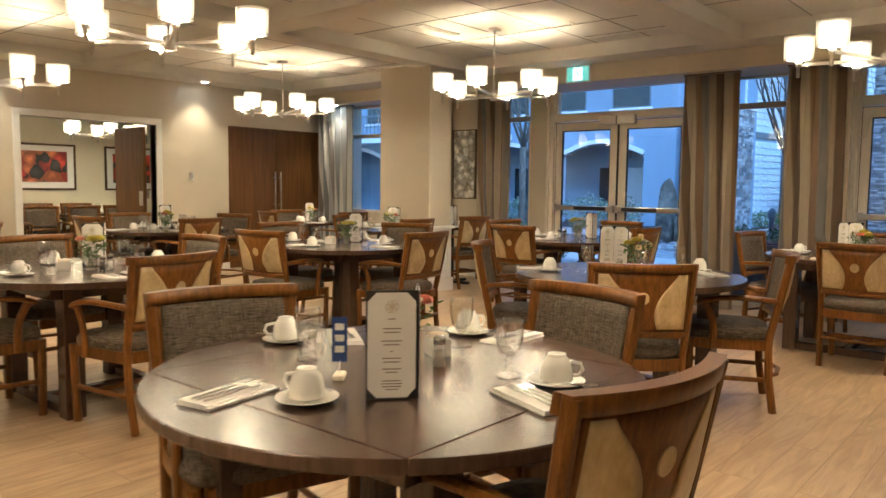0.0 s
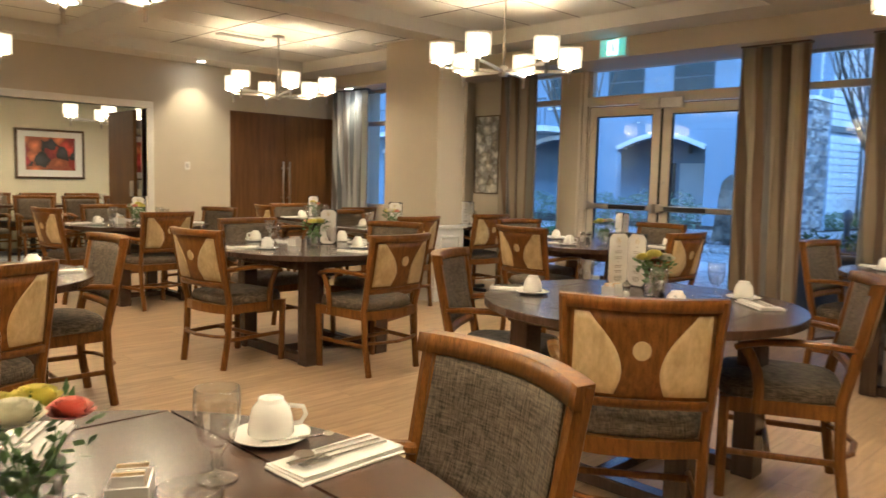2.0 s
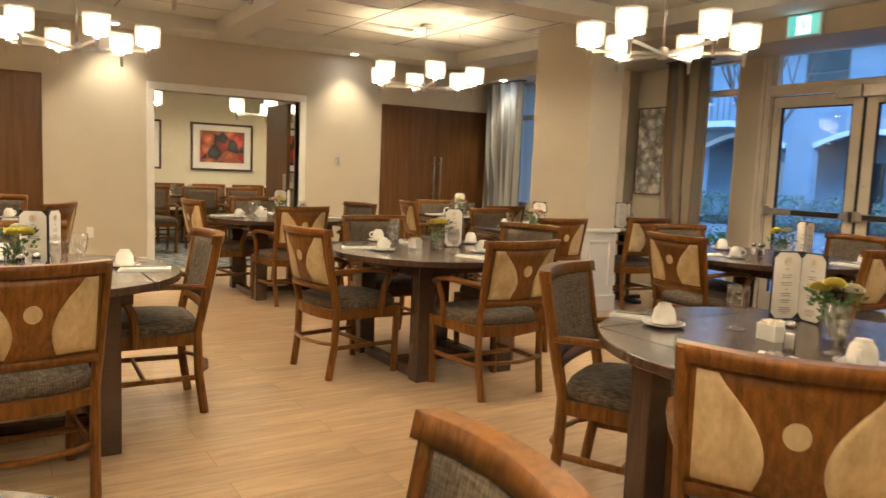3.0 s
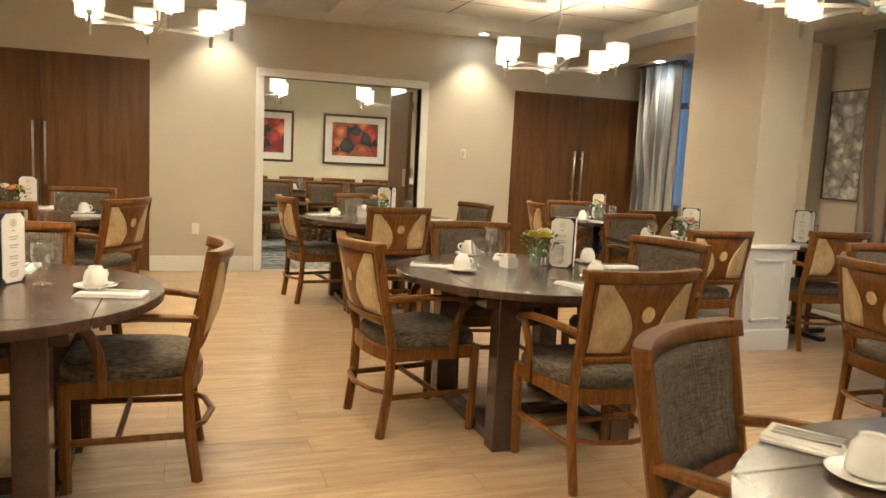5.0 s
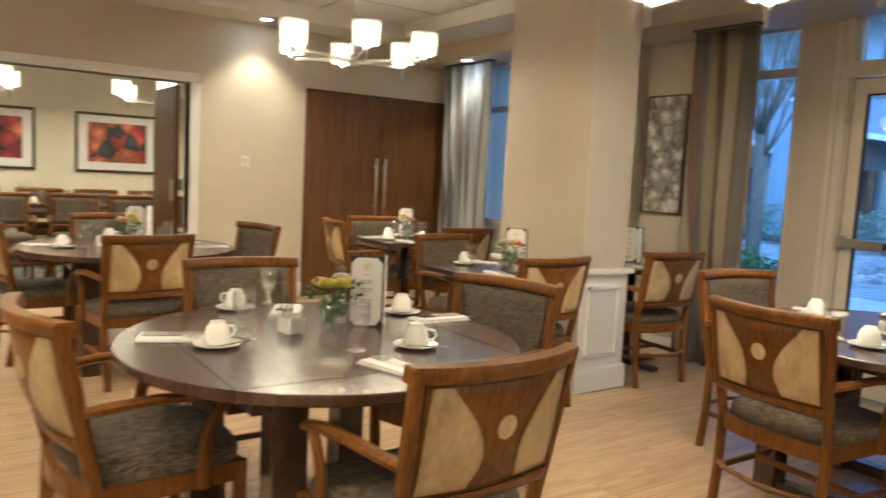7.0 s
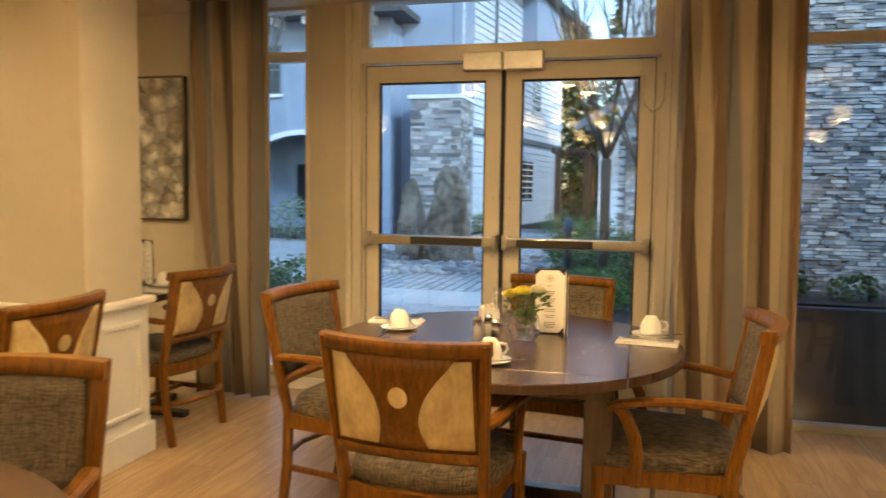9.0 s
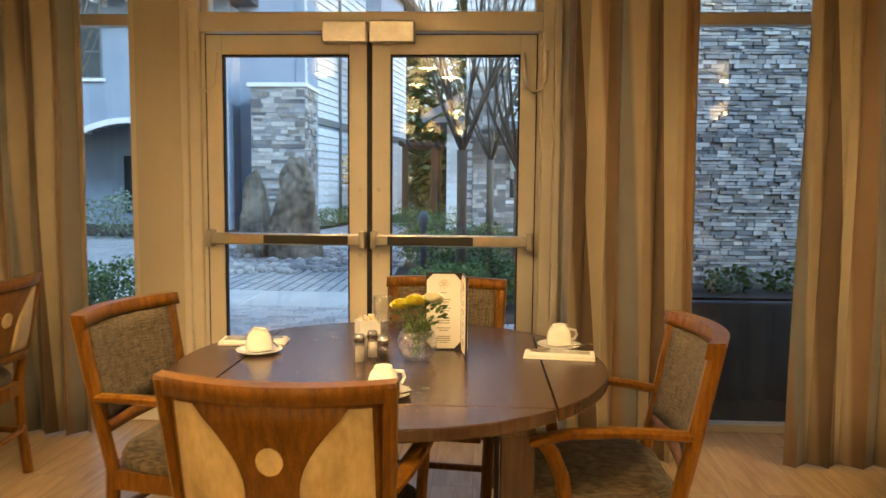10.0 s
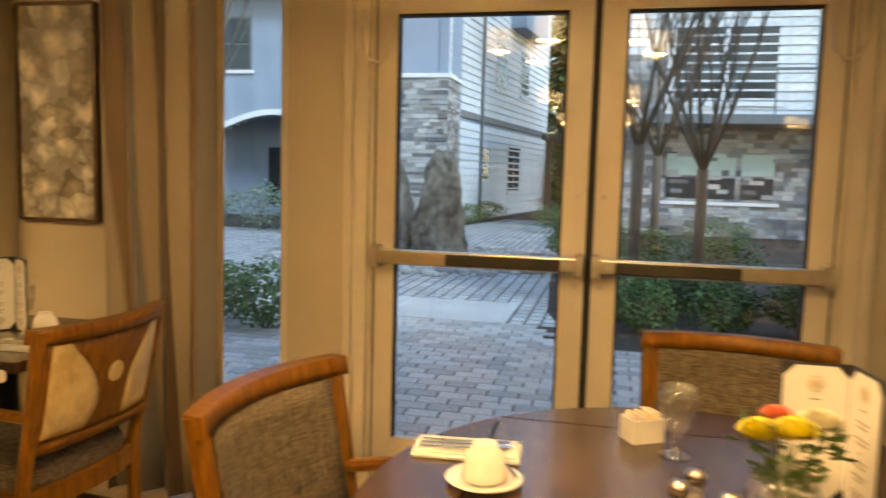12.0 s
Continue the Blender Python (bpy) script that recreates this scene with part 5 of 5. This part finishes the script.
SAGE = surface("grey_green_leaf", (0.09, 0.13, 0.09), (0.21, 0.27, 0.20), 8, rough=0.7, fine=40)
NEEDLE = surface("conifer_needles", (0.045, 0.10, 0.03), (0.13, 0.22, 0.07), 4, rough=0.7, fine=20)
PLANTER = surface("blue_black_planter", (0.05, 0.07, 0.10), (0.08, 0.105, 0.145), 6, rough=0.35)
GZ = -0.06
solid("ground", box(EX + 0.18, 400, -300, 300, -0.4, GZ - 0.01), SOIL, "dark garden soil and planting beds", "ground")
bm = bmesh.new()
for poly in (((8.2, 3.95), (11.2, 3.95), (11.45, 5.25), (12.9, 5.6), (15.0, 5.75), (19.0, 5.95), (23, 6.3), (30, 6.8), (30, 8.4), (24, 9.4), (22, 13.2), (22, 40), (8.2, 40)),):
    a = [bm.verts.new((p[0], p[1], GZ)) for p in poly]
    b = [bm.verts.new((p[0], p[1], GZ - 0.08)) for p in poly]
    bm.faces.new(a)
    for i in range(len(poly)):
        bm.faces.new((a[i], a[(i + 1) % len(poly)], b[(i + 1) % len(poly)], b[i]))
pavement = solid("pavement", bm, SETTS, "grey garden forecourt with brick pavers", "pavement")
bm = bmesh.new()
for i in range(24):
    y0 = 5.95 + i * 1.2
    x0 = 12.1 + 0.02 * i
    box(x0, x0 + 1.15, y0, y0 + 1.19, GZ - 0.02, GZ + 0.012, 0.006, into=bm)
solid("pavement_band", bm, CONCRETE, "pale concrete band crossing the pavers", "pavement")


solid("pavement_bedding", box(8.22, 12.09, 3.96, 13.0, GZ - 0.02, GZ + 0.004), SOIL, "dark sand joints under the brick pavers", "pavement")


def leaves(bm, c, rx, ry, rz, n, size, rnd, shell=0.55):
    """Small leaves in a lumpy crown."""
    lumps = [(Vector((rnd.uniform(-1, 1), rnd.uniform(-1, 1), rnd.uniform(-0.6, 1))).normalized(), rnd.uniform(0.7, 1.15)) for _ in range(14)]
    for _ in range(n):
        d = Vector((rnd.gauss(0, 1), rnd.gauss(0, 1), rnd.gauss(0, 1))).normalized()
        k = max(lumps, key=lambda l: l[0].dot(d))[1]
        q = k * (shell + (1 - shell) * rnd.random())
        p = Vector((c[0] + d.x * rx * q, c[1] + d.y * ry * q, max(c[2] + d.z * rz * q, GZ + 0.01)))
        a = Vector((rnd.uniform(-1, 1), rnd.uniform(-1, 1), rnd.uniform(-0.4, 1))).normalized() * size * rnd.uniform(0.6, 1.3)
        b = a.cross(Vector((rnd.uniform(-1, 1), rnd.uniform(-1, 1), rnd.uniform(-1, 1)))).normalized() * size * 0.35
        bm.faces.new([bm.verts.new(v) for v in (p - a * 0.5, p + b, p + a * 0.5, p - b)])


def shrub(x, y, r, h, mat, seed, n=700, size=0.05, label="clipped green boxwood shrub in the garden bed"):
    q = random.Random(seed)
    s = thing("shrub", label, "shrub", "garden shrubs")
    bm = bmesh.new()
    for k in range(6):
        a = q.uniform(0, 6.28)
        tube([(x, y, GZ - 0.02), (x + r * 0.6 * math.cos(a), y + r * 0.6 * math.sin(a), GZ + h * 0.7)], [0.012, 0.006], 5, into=bm)
    part("stem", bm, BARK, s)
    bm = bmesh.new()
    leaves(bm, (x, y, GZ + h * 0.5), r, r, h * 0.52, n, size, q)
    part("foliage", bm, mat, s)


for i, (x, y, r, h) in enumerate(((12.2, 4.62, 0.34, 0.50), (12.3, 3.92, 0.34, 0.52), (12.4, 3.25, 0.36, 0.52), (12.9, 5.0, 0.4, 0.4), (13.3, 4.2, 0.45, 0.5), (13.0, 2.3, 0.5, 0.7), (14.5, 4.6, 0.55, 0.6), (15.3, 3.6, 0.6, 0.75), (16.2, 5.3, 0.6, 0.6), (17.2, 4.4, 0.7, 0.8), (18.3, 5.6, 0.7, 0.6), (19.2, 3.1, 0.7, 0.8), (21, 5.2, 0.8, 0.8), (11.1, 7.95, 0.42, 0.62), (11.3, 8.65, 0.45, 0.62), (11.9, 9.3, 0.5, 0.6), (24.5, 6.3, 0.9, 0.8), (29, 9.0, 0.8, 0.7), (26.8, 9.1, 0.7, 0.6), (31, 6.5, 1.0, 1.2))):
    shrub(x, y, r, h, HEDGE, i, 1500)
for i in range(8):
    shrub(21.3 + 0.3 * (i % 2), 11.8 + i * 1.3, 0.8, 1.15, SAGE, 50 + i, 800, 0.09, "grey-green lavender shrub along the house")
shrub(14.0, 1.8, 0.7, 1.2, SAGE, 90, 700, 0.06, "loose yellow-green garden shrub")


def bare_tree(x, y, trunk, height, seed, tilt=0.0):
    q = random.Random(seed)
    t = thing("bare_tree", "slim leafless courtyard tree with upright branches", "tree", "bare courtyard trees")
    part("trunk", tube([(x, y, GZ - 0.05), (x + 0.02, y, trunk * 0.5), (x + 0.01 + tilt, y, trunk)], [0.085, 0.065, 0.07], 10), BARK, t)
    bm = bmesh.new()

    def limb(p, d, length, r, depth):
        pts, rs = [p], [r]
        for k in range(4):
            d = (d + Vector((q.uniform(-.12, .12), q.uniform(-.12, .12), 0.10))).normalized()
            p = p + d * length / 4
            pts.append(p)
            rs.append(r * (1 - 0.18 * (k + 1)))
        tube(pts, rs, 5, into=bm)
        if depth:
            for k in range(3):
                i = 1 + k
                limb(pts[i], (d + Vector((q.uniform(-.7, .7), q.uniform(-.7, .7), 0.25))).normalized(), length * 0.6, rs[i] * 0.6, depth - 1)
    for k in range(7):
        a = 2 * math.pi * k / 7 + q.uniform(-.3, .3)
        limb(Vector((x + tilt, y, trunk - 0.03)), Vector((math.cos(a) * 0.5, math.sin(a) * 0.5, 1)).normalized(), (height - trunk) * q.uniform(0.75, 1), 0.03, 2)
    part("branches", bm, BARK, t)


for i, (x, y, tr, h) in enumerate(((13.8, 4.72, 1.75, 5.0), (17.5, 4.3, 1.75, 5.2), (14.4, 3.95, 1.5, 5.0), (12.6, 9.6, 2.1, 5.5), (16.5, 12.0, 2.0, 5.6))):
    bare_tree(x, y, tr, h, 20 + i)


def boulder(x, y, wx, wy, h, seed):
    bm = bmesh.new()
    bmesh.ops.create_icosphere(bm, subdivisions=5, radius=1)
    for v in bm.verts:
        c = v.co.copy()
        n1 = noise.fractal(c * 1.3 + Vector((seed, 0, 0)), 1.0, 2.0, 5)
        cell = noise.voronoi(c * 2.2 + Vector((seed, seed, 0)))[0]
        s = 1 + 0.30 * n1 + 0.22 * (cell[1] - cell[0])
        z = max(-0.25, c.z)
        k = (1 - 0.30 * max(0, z)) * s
        sq = max(abs(c.x), abs(c.y), 0.35)
        v.co = Vector((x + c.x / (sq ** 0.45) * wx * k, y + c.y / (sq ** 0.45) * wy * k, GZ - 0.2 + (z + 0.25) / 1.25 * (h + 0.3) * (0.9 + 0.22 * s - 0.12)))
    for f in bm.faces:
        f.smooth = f.index % 3 != 0
    tagged(new("boulder", mesh_of("boulder", bm, BOULDER)), "tall weathered standing stone among pebbles", "boulder", "garden boulders")


boulder(17.5, 7.82, 0.36, 0.42, 1.72, 3)
boulder(17.7, 8.66, 0.30, 0.30, 1.40, 8)
q = random.Random(4)
bm = bmesh.new()
for k in range(700):
    a, r = q.uniform(0, 6.28), 0.4 + 2.0 * math.sqrt(q.random())
    x, y, s = 17.2 + r * 0.9 * math.cos(a), 8.1 + r * 1.1 * math.sin(a), q.uniform(0.05, 0.13)
    vs = bmesh.ops.create_icosphere(bm, subdivisions=1, radius=1, matrix=pose(x, y, GZ + s * 0.25, 0, 0, q.uniform(0, 180)) @ Matrix.Diagonal((s, s * 0.75, s * 0.5, 1)))
tagged(new("pebbles", mesh_of("pebbles", bm, PEBBLE)), "grey river pebbles round the standing stones", "pebbles", kind="stuff")


def house_window(parent, M, y0, y1, z0, z1, cols=1, blind=False):
    """A window set on a wall; M maps (out, along, up) to the world."""
    w = part("window", box(-0.01, 0.03, y0, y1, z0, z1), DARKTRIM, parent, "dark framed house window")
    w.matrix_basis = M
    step = (y1 - y0) / cols
    for i in range(cols):
        a, b = y0 + i * step + 0.07, y0 + (i + 1) * step - 0.07
        m = z0 + (z1 - z0) * 0.5
        g = part("pane", box(-0.04, -0.012, a, b, z0 + 0.07, m - 0.03), NIGHT, w)
        g = part("pane", box(-0.04, -0.012, a, b, m + 0.03, z1 - 0.07), BLIND if blind else NIGHT, w, "pale green blind behind glass" if blind else "")
    part("sill", box(-0.10, 0.0, y0 - 0.08, y1 + 0.08, z0 - 0.09, z0 - 0.001), PALETRIM, w)


def siding(name, parent, M, y0, y1, z0, z1, pitch, limit=400):
    n = int((z1 - z0) / pitch)
    me = None
    for i in range(n):
        z = z0 + i * pitch
        bm = bmesh.new()
        v = [bm.verts.new(p) for p in ((-0.05, y0, 0), (-0.006, y0, pitch), (0.02, y0, pitch), (0.02, y0, 0), (-0.05, y1, 0), (-0.006, y1, pitch), (0.02, y1, pitch), (0.02, y1, 0))]
        for f in ((0, 1, 2, 3), (7, 6, 5, 4), (0, 4, 5, 1), (1, 5, 6, 2), (3, 2, 6, 7), (0, 3, 7, 4)):
            bm.faces.new([v[k] for k in f])
        if me is None:
            me = mesh_of("board", bm, SIDING)
        else:
            bm.free()
        ob = new("board", me)
        ob.parent = parent
        ob.matrix_basis = M @ pose(0, 0, z)


def ledgestone(parent, M, y0, y1, z0, z1, seed, course, singles=0):
    """Courses of thin split stones: single pieces first, the rest joined."""
    q = random.Random(seed)
    shapes = []
    for k in range(5):
        shapes.append(mesh_of("stone", box(-1, 0, 0, 1, 0, 1, 0.06), LEDGE))
    bm, z, made = bmesh.new(), z0, 0
    while z < z1:
        h = course * q.uniform(0.6, 1.4)
        y = y0 - q.uniform(0, 0.1)
        while y < y1:
            l = course * q.uniform(1.6, 4.8)
            a, b = max(y, y0), min(y + l, y1)
            if b - a > 0.03:
                d = q.uniform(0.01, 0.05)
                if made < singles:
                    ob = new("stone", shapes[made % 5])
                    ob.parent = parent
                    ob.matrix_basis = M @ Matrix.Translation((0, a + 0.003, z + 0.003)) @ Matrix.Diagonal((d, b - a - 0.006, min(h, z1 - z) - 0.006, 1))
                    made += 1
                else:
                    box(-d, 0.0, a + 0.003, b - 0.003, z + 0.003, z + h - 0.003, into=bm)
            y += l
        z += h
    if len(bm.verts):
        ob = tagged(part("stonework", bm, LEDGE, parent), kind="stuff")
        ob.matrix_basis = M
    else:
        bm.free()


def facing(x, y, deg):
    """Local -x looks out of the wall; local y runs along it."""
    return pose(x, y, 0, 0, 0, deg)


# pale stucco house with arched porch, to the north
H = thing("stucco_house", "pale blue stucco house with arched porch and bracketed eaves", "house")
M = facing(25, 11.6, 0)
bm = bmesh.new()
W_END = 24.0
arches = [(1.2, 4.6), (5.6, 9.0), (10.0, 13.4), (14.4, 17.8)]
cuts = [0.0] + [v for a in arches for v in a] + [W_END]
for i in range(0, len(cuts), 2):
    box(0, 0.3, cuts[i], cuts[i + 1], GZ, 2.5, into=bm)
for a, b in arches:
    n = 14
    for k in range(n):
        u0, u1 = k / n, (k + 1) / n
        zz = 2.5 + 0.45 * math.sin(math.pi * (u0 + u1) / 2)
        box(0, 0.3, a + (b - a) * u0, a + (b - a) * u1, zz, 3.1, into=bm)
box(0, 0.3, 0, W_END, 3.1, 6.4, into=bm)
for i in range(0, len(cuts), 2):
    box(0, 0.3, cuts[i], cuts[i + 1], 2.5, 3.1, into=bm)
box(2.2, 2.4, 0, W_END, GZ, 3.1, into=bm)
box(0.3, 2.2, 0.2, W_END, 2.98, 3.1, into=bm)
box(0.3, 2.2, -0.02, 0.2, GZ, 6.3, into=bm)
part("wall", bm, STUCCO, H).matrix_basis = M
bm = bmesh.new()
for a, b in arches:
    sweep([(-0.03, a + (b - a) * k / 14, 2.58 + 0.45 * math.sin(math.pi * k / 14)) for k in range(15)], 0.08, 0.16, into=bm)
part("arch_trim", bm, PALETRIM, H).matrix_basis = M
bm = box(-0.9, 8, -0.6, W_END, 6.4, 6.6)
box(-0.95, -0.85, -0.6, W_END, 6.35, 6.62, into=bm)
rf = part("roof", bm, ROOF, H)
rf.matrix_basis = M
for k in range(24):
    part("bracket", box(-0.8, 0.0, 0.4 + k, 0.52 + k, 6.15, 6.4), PALETRIM, H).matrix_basis = M
for y0 in (1.0, 3.6, 6.2, 8.8, 11.4, 14.0):
    house_window(H, M, y0, y0 + 1.5, 4.2, 5.7)
for y0 in (2.2, 6.4, 10.8):
    d = part("porch_door", box(2.12, 2.2, y0, y0 + 1.0, GZ, 2.1), PALETRIM, H, "pale porch door")
    d.matrix_basis = M
    part("side_pane", box(2.13, 2.2, y0 + 1.2, y0 + 1.9, 0.3, 2.1), NIGHT, H).matrix_basis = M
    part("porch_lamp", lathe([(0.06, 0), (0.09, 0.05), (0.09, 0.25), (0.03, 0.32)], 10, at=(1.9, y0 + 0.5, 2.45)), DARKTRIM, H).matrix_basis = M

part("balcony_floor", box(-1.3, 0, 7.0, 21.0, 3.2, 3.42, 0.01), PALETRIM, H, "pale balcony edge").matrix_basis = M
rail = part("balcony_rail", box(-1.28, -1.22, 7.0, 21.0, 4.38, 4.45), DARKTRIM, H)
rail.matrix_basis = M
for k in range(57):
    part("baluster", box(-1.265, -1.235, 7.02 + k * 0.249, 7.045 + k * 0.249, 3.42, 4.38), DARKTRIM, rail)

# house with stone pier and long siding wall
H = thing("siding_house", "three-storey grey-blue siding house with stone corner pier", "house")
L_ = 12.2
M = pose(38, 7.9, 0, 0, 0, math.degrees(math.atan2(1.7, -12)) - 90)
part("wall", box(0.02, 0.3, 0, L_, GZ, 8.6), STUCCO, H).matrix_basis = M
siding("board", H, M, 0, L_, 0.0, 3.1, 0.23)
siding("board", H, M, 0, L_, 3.3, 8.6, 0.23)
part("belt_course", box(-0.06, 0.02, 0, L_, 3.1, 3.3), DARKTRIM, H).matrix_basis = M
house_window(H, M, 6.4, 7.8, 4.3, 6.3, 2)
house_window(H, M, 3.4, 4.6, 4.4, 6.2, 1)
house_window(H, M, 8.3, 9.0, 1.2, 2.3, 1)
house_window(H, M, 4.4, 6.0, 0.8, 2.5, 2)
part("bay", box(-0.6, 0.0, 2.8, 6.2, 6.6, 8.6), STUCCO, H).matrix_basis = M
part("downpipe", tube([(-0.08, 9.3, 8.2), (-0.08, 9.3, 0)], 0.05), DARKTRIM, H).matrix_basis = M
part("roof", box(-0.9, 6, -1.0, L_ + 0.9, 8.6, 8.85), ROOF, H).matrix_basis = M
PM = facing(24.6, 9.33, 0)
part("pier", box(0.02, 1.4, 0, 1.5, GZ, 3.92), DARKTRIM, H).matrix_basis = PM
ledgestone(H, PM, 0, 1.5, GZ, 3.9, 7, 0.10)
ledgestone(H, pose(26, 9.33, 0, 0, 0, 90), 0, 1.4, GZ, 3.9, 8, 0.10)
part("pier_cap", box(-0.08, 1.5, -0.08, 1.6, 3.92, 4.04, 0.01), PALETRIM, H).matrix_basis = PM
part("back_wall", box(1.4, 1.7, 0, 2.3, GZ, 8.6), STUCCO, H).matrix_basis = PM

# stone-faced house with balcony
H = thing("stone_house", "stone-faced house with balcony and green-blinded windows", "house")
M = facing(25.6, -9, 0)
part("wall", box(0.02, 0.4, 0, 13.9, GZ, 8.4), DARKTRIM, H).matrix_basis = M
ledgestone(H, M, 0, 13.9, GZ, 2.75, 11, 0.11)
siding("board", H, M, 0, 13.9, 3.0, 8.4, 0.23)
house_window(H, M, 9.9, 12.7, 0.85, 2.15, 3, True)
house_window(H, M, 3.4, 6.2, 0.85, 2.15, 3, True)
house_window(H, M, 10.0, 12.6, 3.4, 5.4, 2)
part("balcony_floor", box(-1.6, 0, 6.6, 13.2, 2.75, 2.98, 0.01), DARKTRIM, H, "slate painted balcony edge").matrix_basis = M
b = part("balcony_rail", box(-1.6, -1.54, 6.6, 13.2, 4.0, 4.06), DARKTRIM, H)
b.matrix_basis = M
for k in range(8):
    part("baluster", box(-1.59, -1.55, 6.62 + k * 0.93, 6.66 + k * 0.93, 2.98, 4.0), DARKTRIM, b)
pier = part("pier", box(-1.9, -0.1, 5.4, 6.6, GZ, 3.9), DARKTRIM, H)
pier.matrix_basis = M
ledgestone(H, M @ pose(-1.9, 0, 0), 5.4, 6.6, GZ, 3.9, 12, 0.11)
part("gable", box(0.03, 4, 13.9, 14.45, GZ, 3.0), SIDING, H, "pale siding gable").matrix_basis = M
siding("board", H, M, 13.72, 14.45, 0.0, 3.0, 0.23)
part("stone_pier_core", box(-0.14, 0.0, 12.75, 13.7, GZ, 4.6), DARKTRIM, H).matrix_basis = M
ledgestone(H, M @ pose(-0.14, 0, 0), 12.75, 13.7, GZ, 4.6, 14, 0.11)
part("roof", box(-1.0, 5, -0.8, 14.4, 8.4, 8.65), ROOF, H).matrix_basis = M
bm = bmesh.new()
sweep([(-0.9, 13.1, 3.75), (-0.9, 13.9, 3.75), (-0.9, 15.1, 3.05)], 0.14, 0.2, into=bm)
box(-0.8, 4, 13.75, 14.8, 3.0, 3.15, into=bm)
part("gable_roof", bm, DARKTRIM, H).matrix_basis = M

# near garden wall of split stone, planter in front of the window
H = thing("stone_wall", "tall split-stone chimney wall of grey ledgestone", "stone wall")
M = facing(11.4, -1.2, 0)
part("core", box(0.0, 1.2, 0, 4.2, GZ, 5.2), DARKTRIM, H).matrix_basis = M
ledgestone(H, M, 1.6, 4.2, 0.25, 3.2, 21, 0.034, 300)
ledgestone(H, M, 1.6, 4.2, 3.2, 5.2, 22, 0.04)
ledgestone(H, M, 0, 1.6, 0.25, 5.2, 23, 0.08)
p = thing("planter", "blue-black garden planter box with low plants", "planter")
part("box", box(8.32, 9.05, 2.0, 3.9, GZ, 0.66, 0.012, 2), PLANTER, p)
part("soil", box(8.37, 9.0, 2.05, 3.85, 0.66, 0.675), SOIL, p)
q = random.Random(31)
for k in range(5):
    bm = bmesh.new()
    leaves(bm, (8.65 + q.uniform(-.1, .1), 2.2 + k * 0.38, 0.74), 0.2, 0.2, 0.12, 160, 0.05, q)
    part("plant", bm, HEDGE, p)
p = thing("path_lamp", "low black bollard path lamp", "bollard")
part("post", lathe([(0.05, GZ), (0.05, 0.7), (0.08, 0.72), (0.08, 0.85), (0.03, 0.92)], 14, at=(14.9, 5.3, 0)), DARKTRIM, p)
PERGOLA = surface("brown_timber", (0.10, 0.055, 0.03), (0.20, 0.115, 0.06), 5, (4, 4, 0.8), 0.75)
p = thing("pergola", "brown timber garden pergola", "pergola")
for x, y in ((30, 6.0), (30, 7.0), (33, 6.0)):
    part("post", box(x, x + 0.2, y, y + 0.2, GZ, 2.6), PERGOLA, p)
for k in range(7):
    part("beam", box(29.6, 33.6, 5.7 + k * 0.25, 5.78 + k * 0.25, 2.6, 2.78), PERGOLA, p)


def conifer(x, y, h, r, seed):
    q = random.Random(seed)
    t = thing("conifer", "tall dark green conifer behind the houses", "tree", "garden conifers")
    part("trunk", tube([(x, y, GZ - 0.1), (x, y, h * 0.9)], [0.3, 0.05], 8), BARK, t)
    bm = bmesh.new()
    for k in range(150):
        u = k / 150
        z = 1.0 + (h - 1.0) * u
        a, l = k * 2.39 + q.uniform(-.3, .3), r * (1 - u) * q.uniform(0.7, 1.15) + 0.15
        for _ in range(36):
            s = q.random() ** 0.7
            p = Vector((x + math.cos(a) * l * s + q.uniform(-.25, .25), y + math.sin(a) * l * s + q.uniform(-.25, .25), z - 0.35 * l * s + q.uniform(-.15, .15)))
            d = Vector((math.cos(a) + q.uniform(-.6, .6), math.sin(a) + q.uniform(-.6, .6), q.uniform(-.6, .2))).normalized() * 0.42
            b = d.cross(Vector((0, 0, 1))).normalized() * 0.13
            bm.faces.new([bm.verts.new(v) for v in (p, p + d * .5 + b, p + d, p + d * .5 - b)])
    part("crown", bm, NEEDLE, t)


for i, (x, y, h, r) in enumerate(((42, 7.5, 9.5, 2.6), (45, 5.2, 12, 3.0), (39, 6.3, 5.0, 1.8), (47, 9.5, 11, 3), (52, 3, 13, 3.2))):
    conifer(x, y, h, r, 70 + i)

# brick pavers before the doors
paver = mesh_of("paver", box(0, 0.192, 0, 0.121, 0, 0.05, 0.008), PAVER)
rest, count = bmesh.new(), 0
rows = []
for i in range(30):
    for j in range(46):
        x, y = 8.35 + i * 0.132, 3.9 + j * 0.203 + (0.1 if i % 2 else 0)
        if x > 12.0 or (y < 3.95 + (x > 11.25) * (1.35 + 0.45 * (x - 11.45))) or y > 13:
            continue
        rows.append((x, y))
rows.sort(key=lambda p: abs(p[1] - 6.2) + 0.8 * abs(p[0] - 10.2))
for k, (x, y) in enumerate(rows):
    if k < 300:
        ob = new("paver", paver)
        ob.parent = pavement
        ob.matrix_basis = pose(x + 0.128, y, GZ - 0.035, 0, 0, 90)
    else:
        box(x, x + 0.121, y, y + 0.192, GZ - 0.03, GZ + 0.015, into=rest)
tagged(part("pavers", rest, PAVER, pavement), kind="stuff")
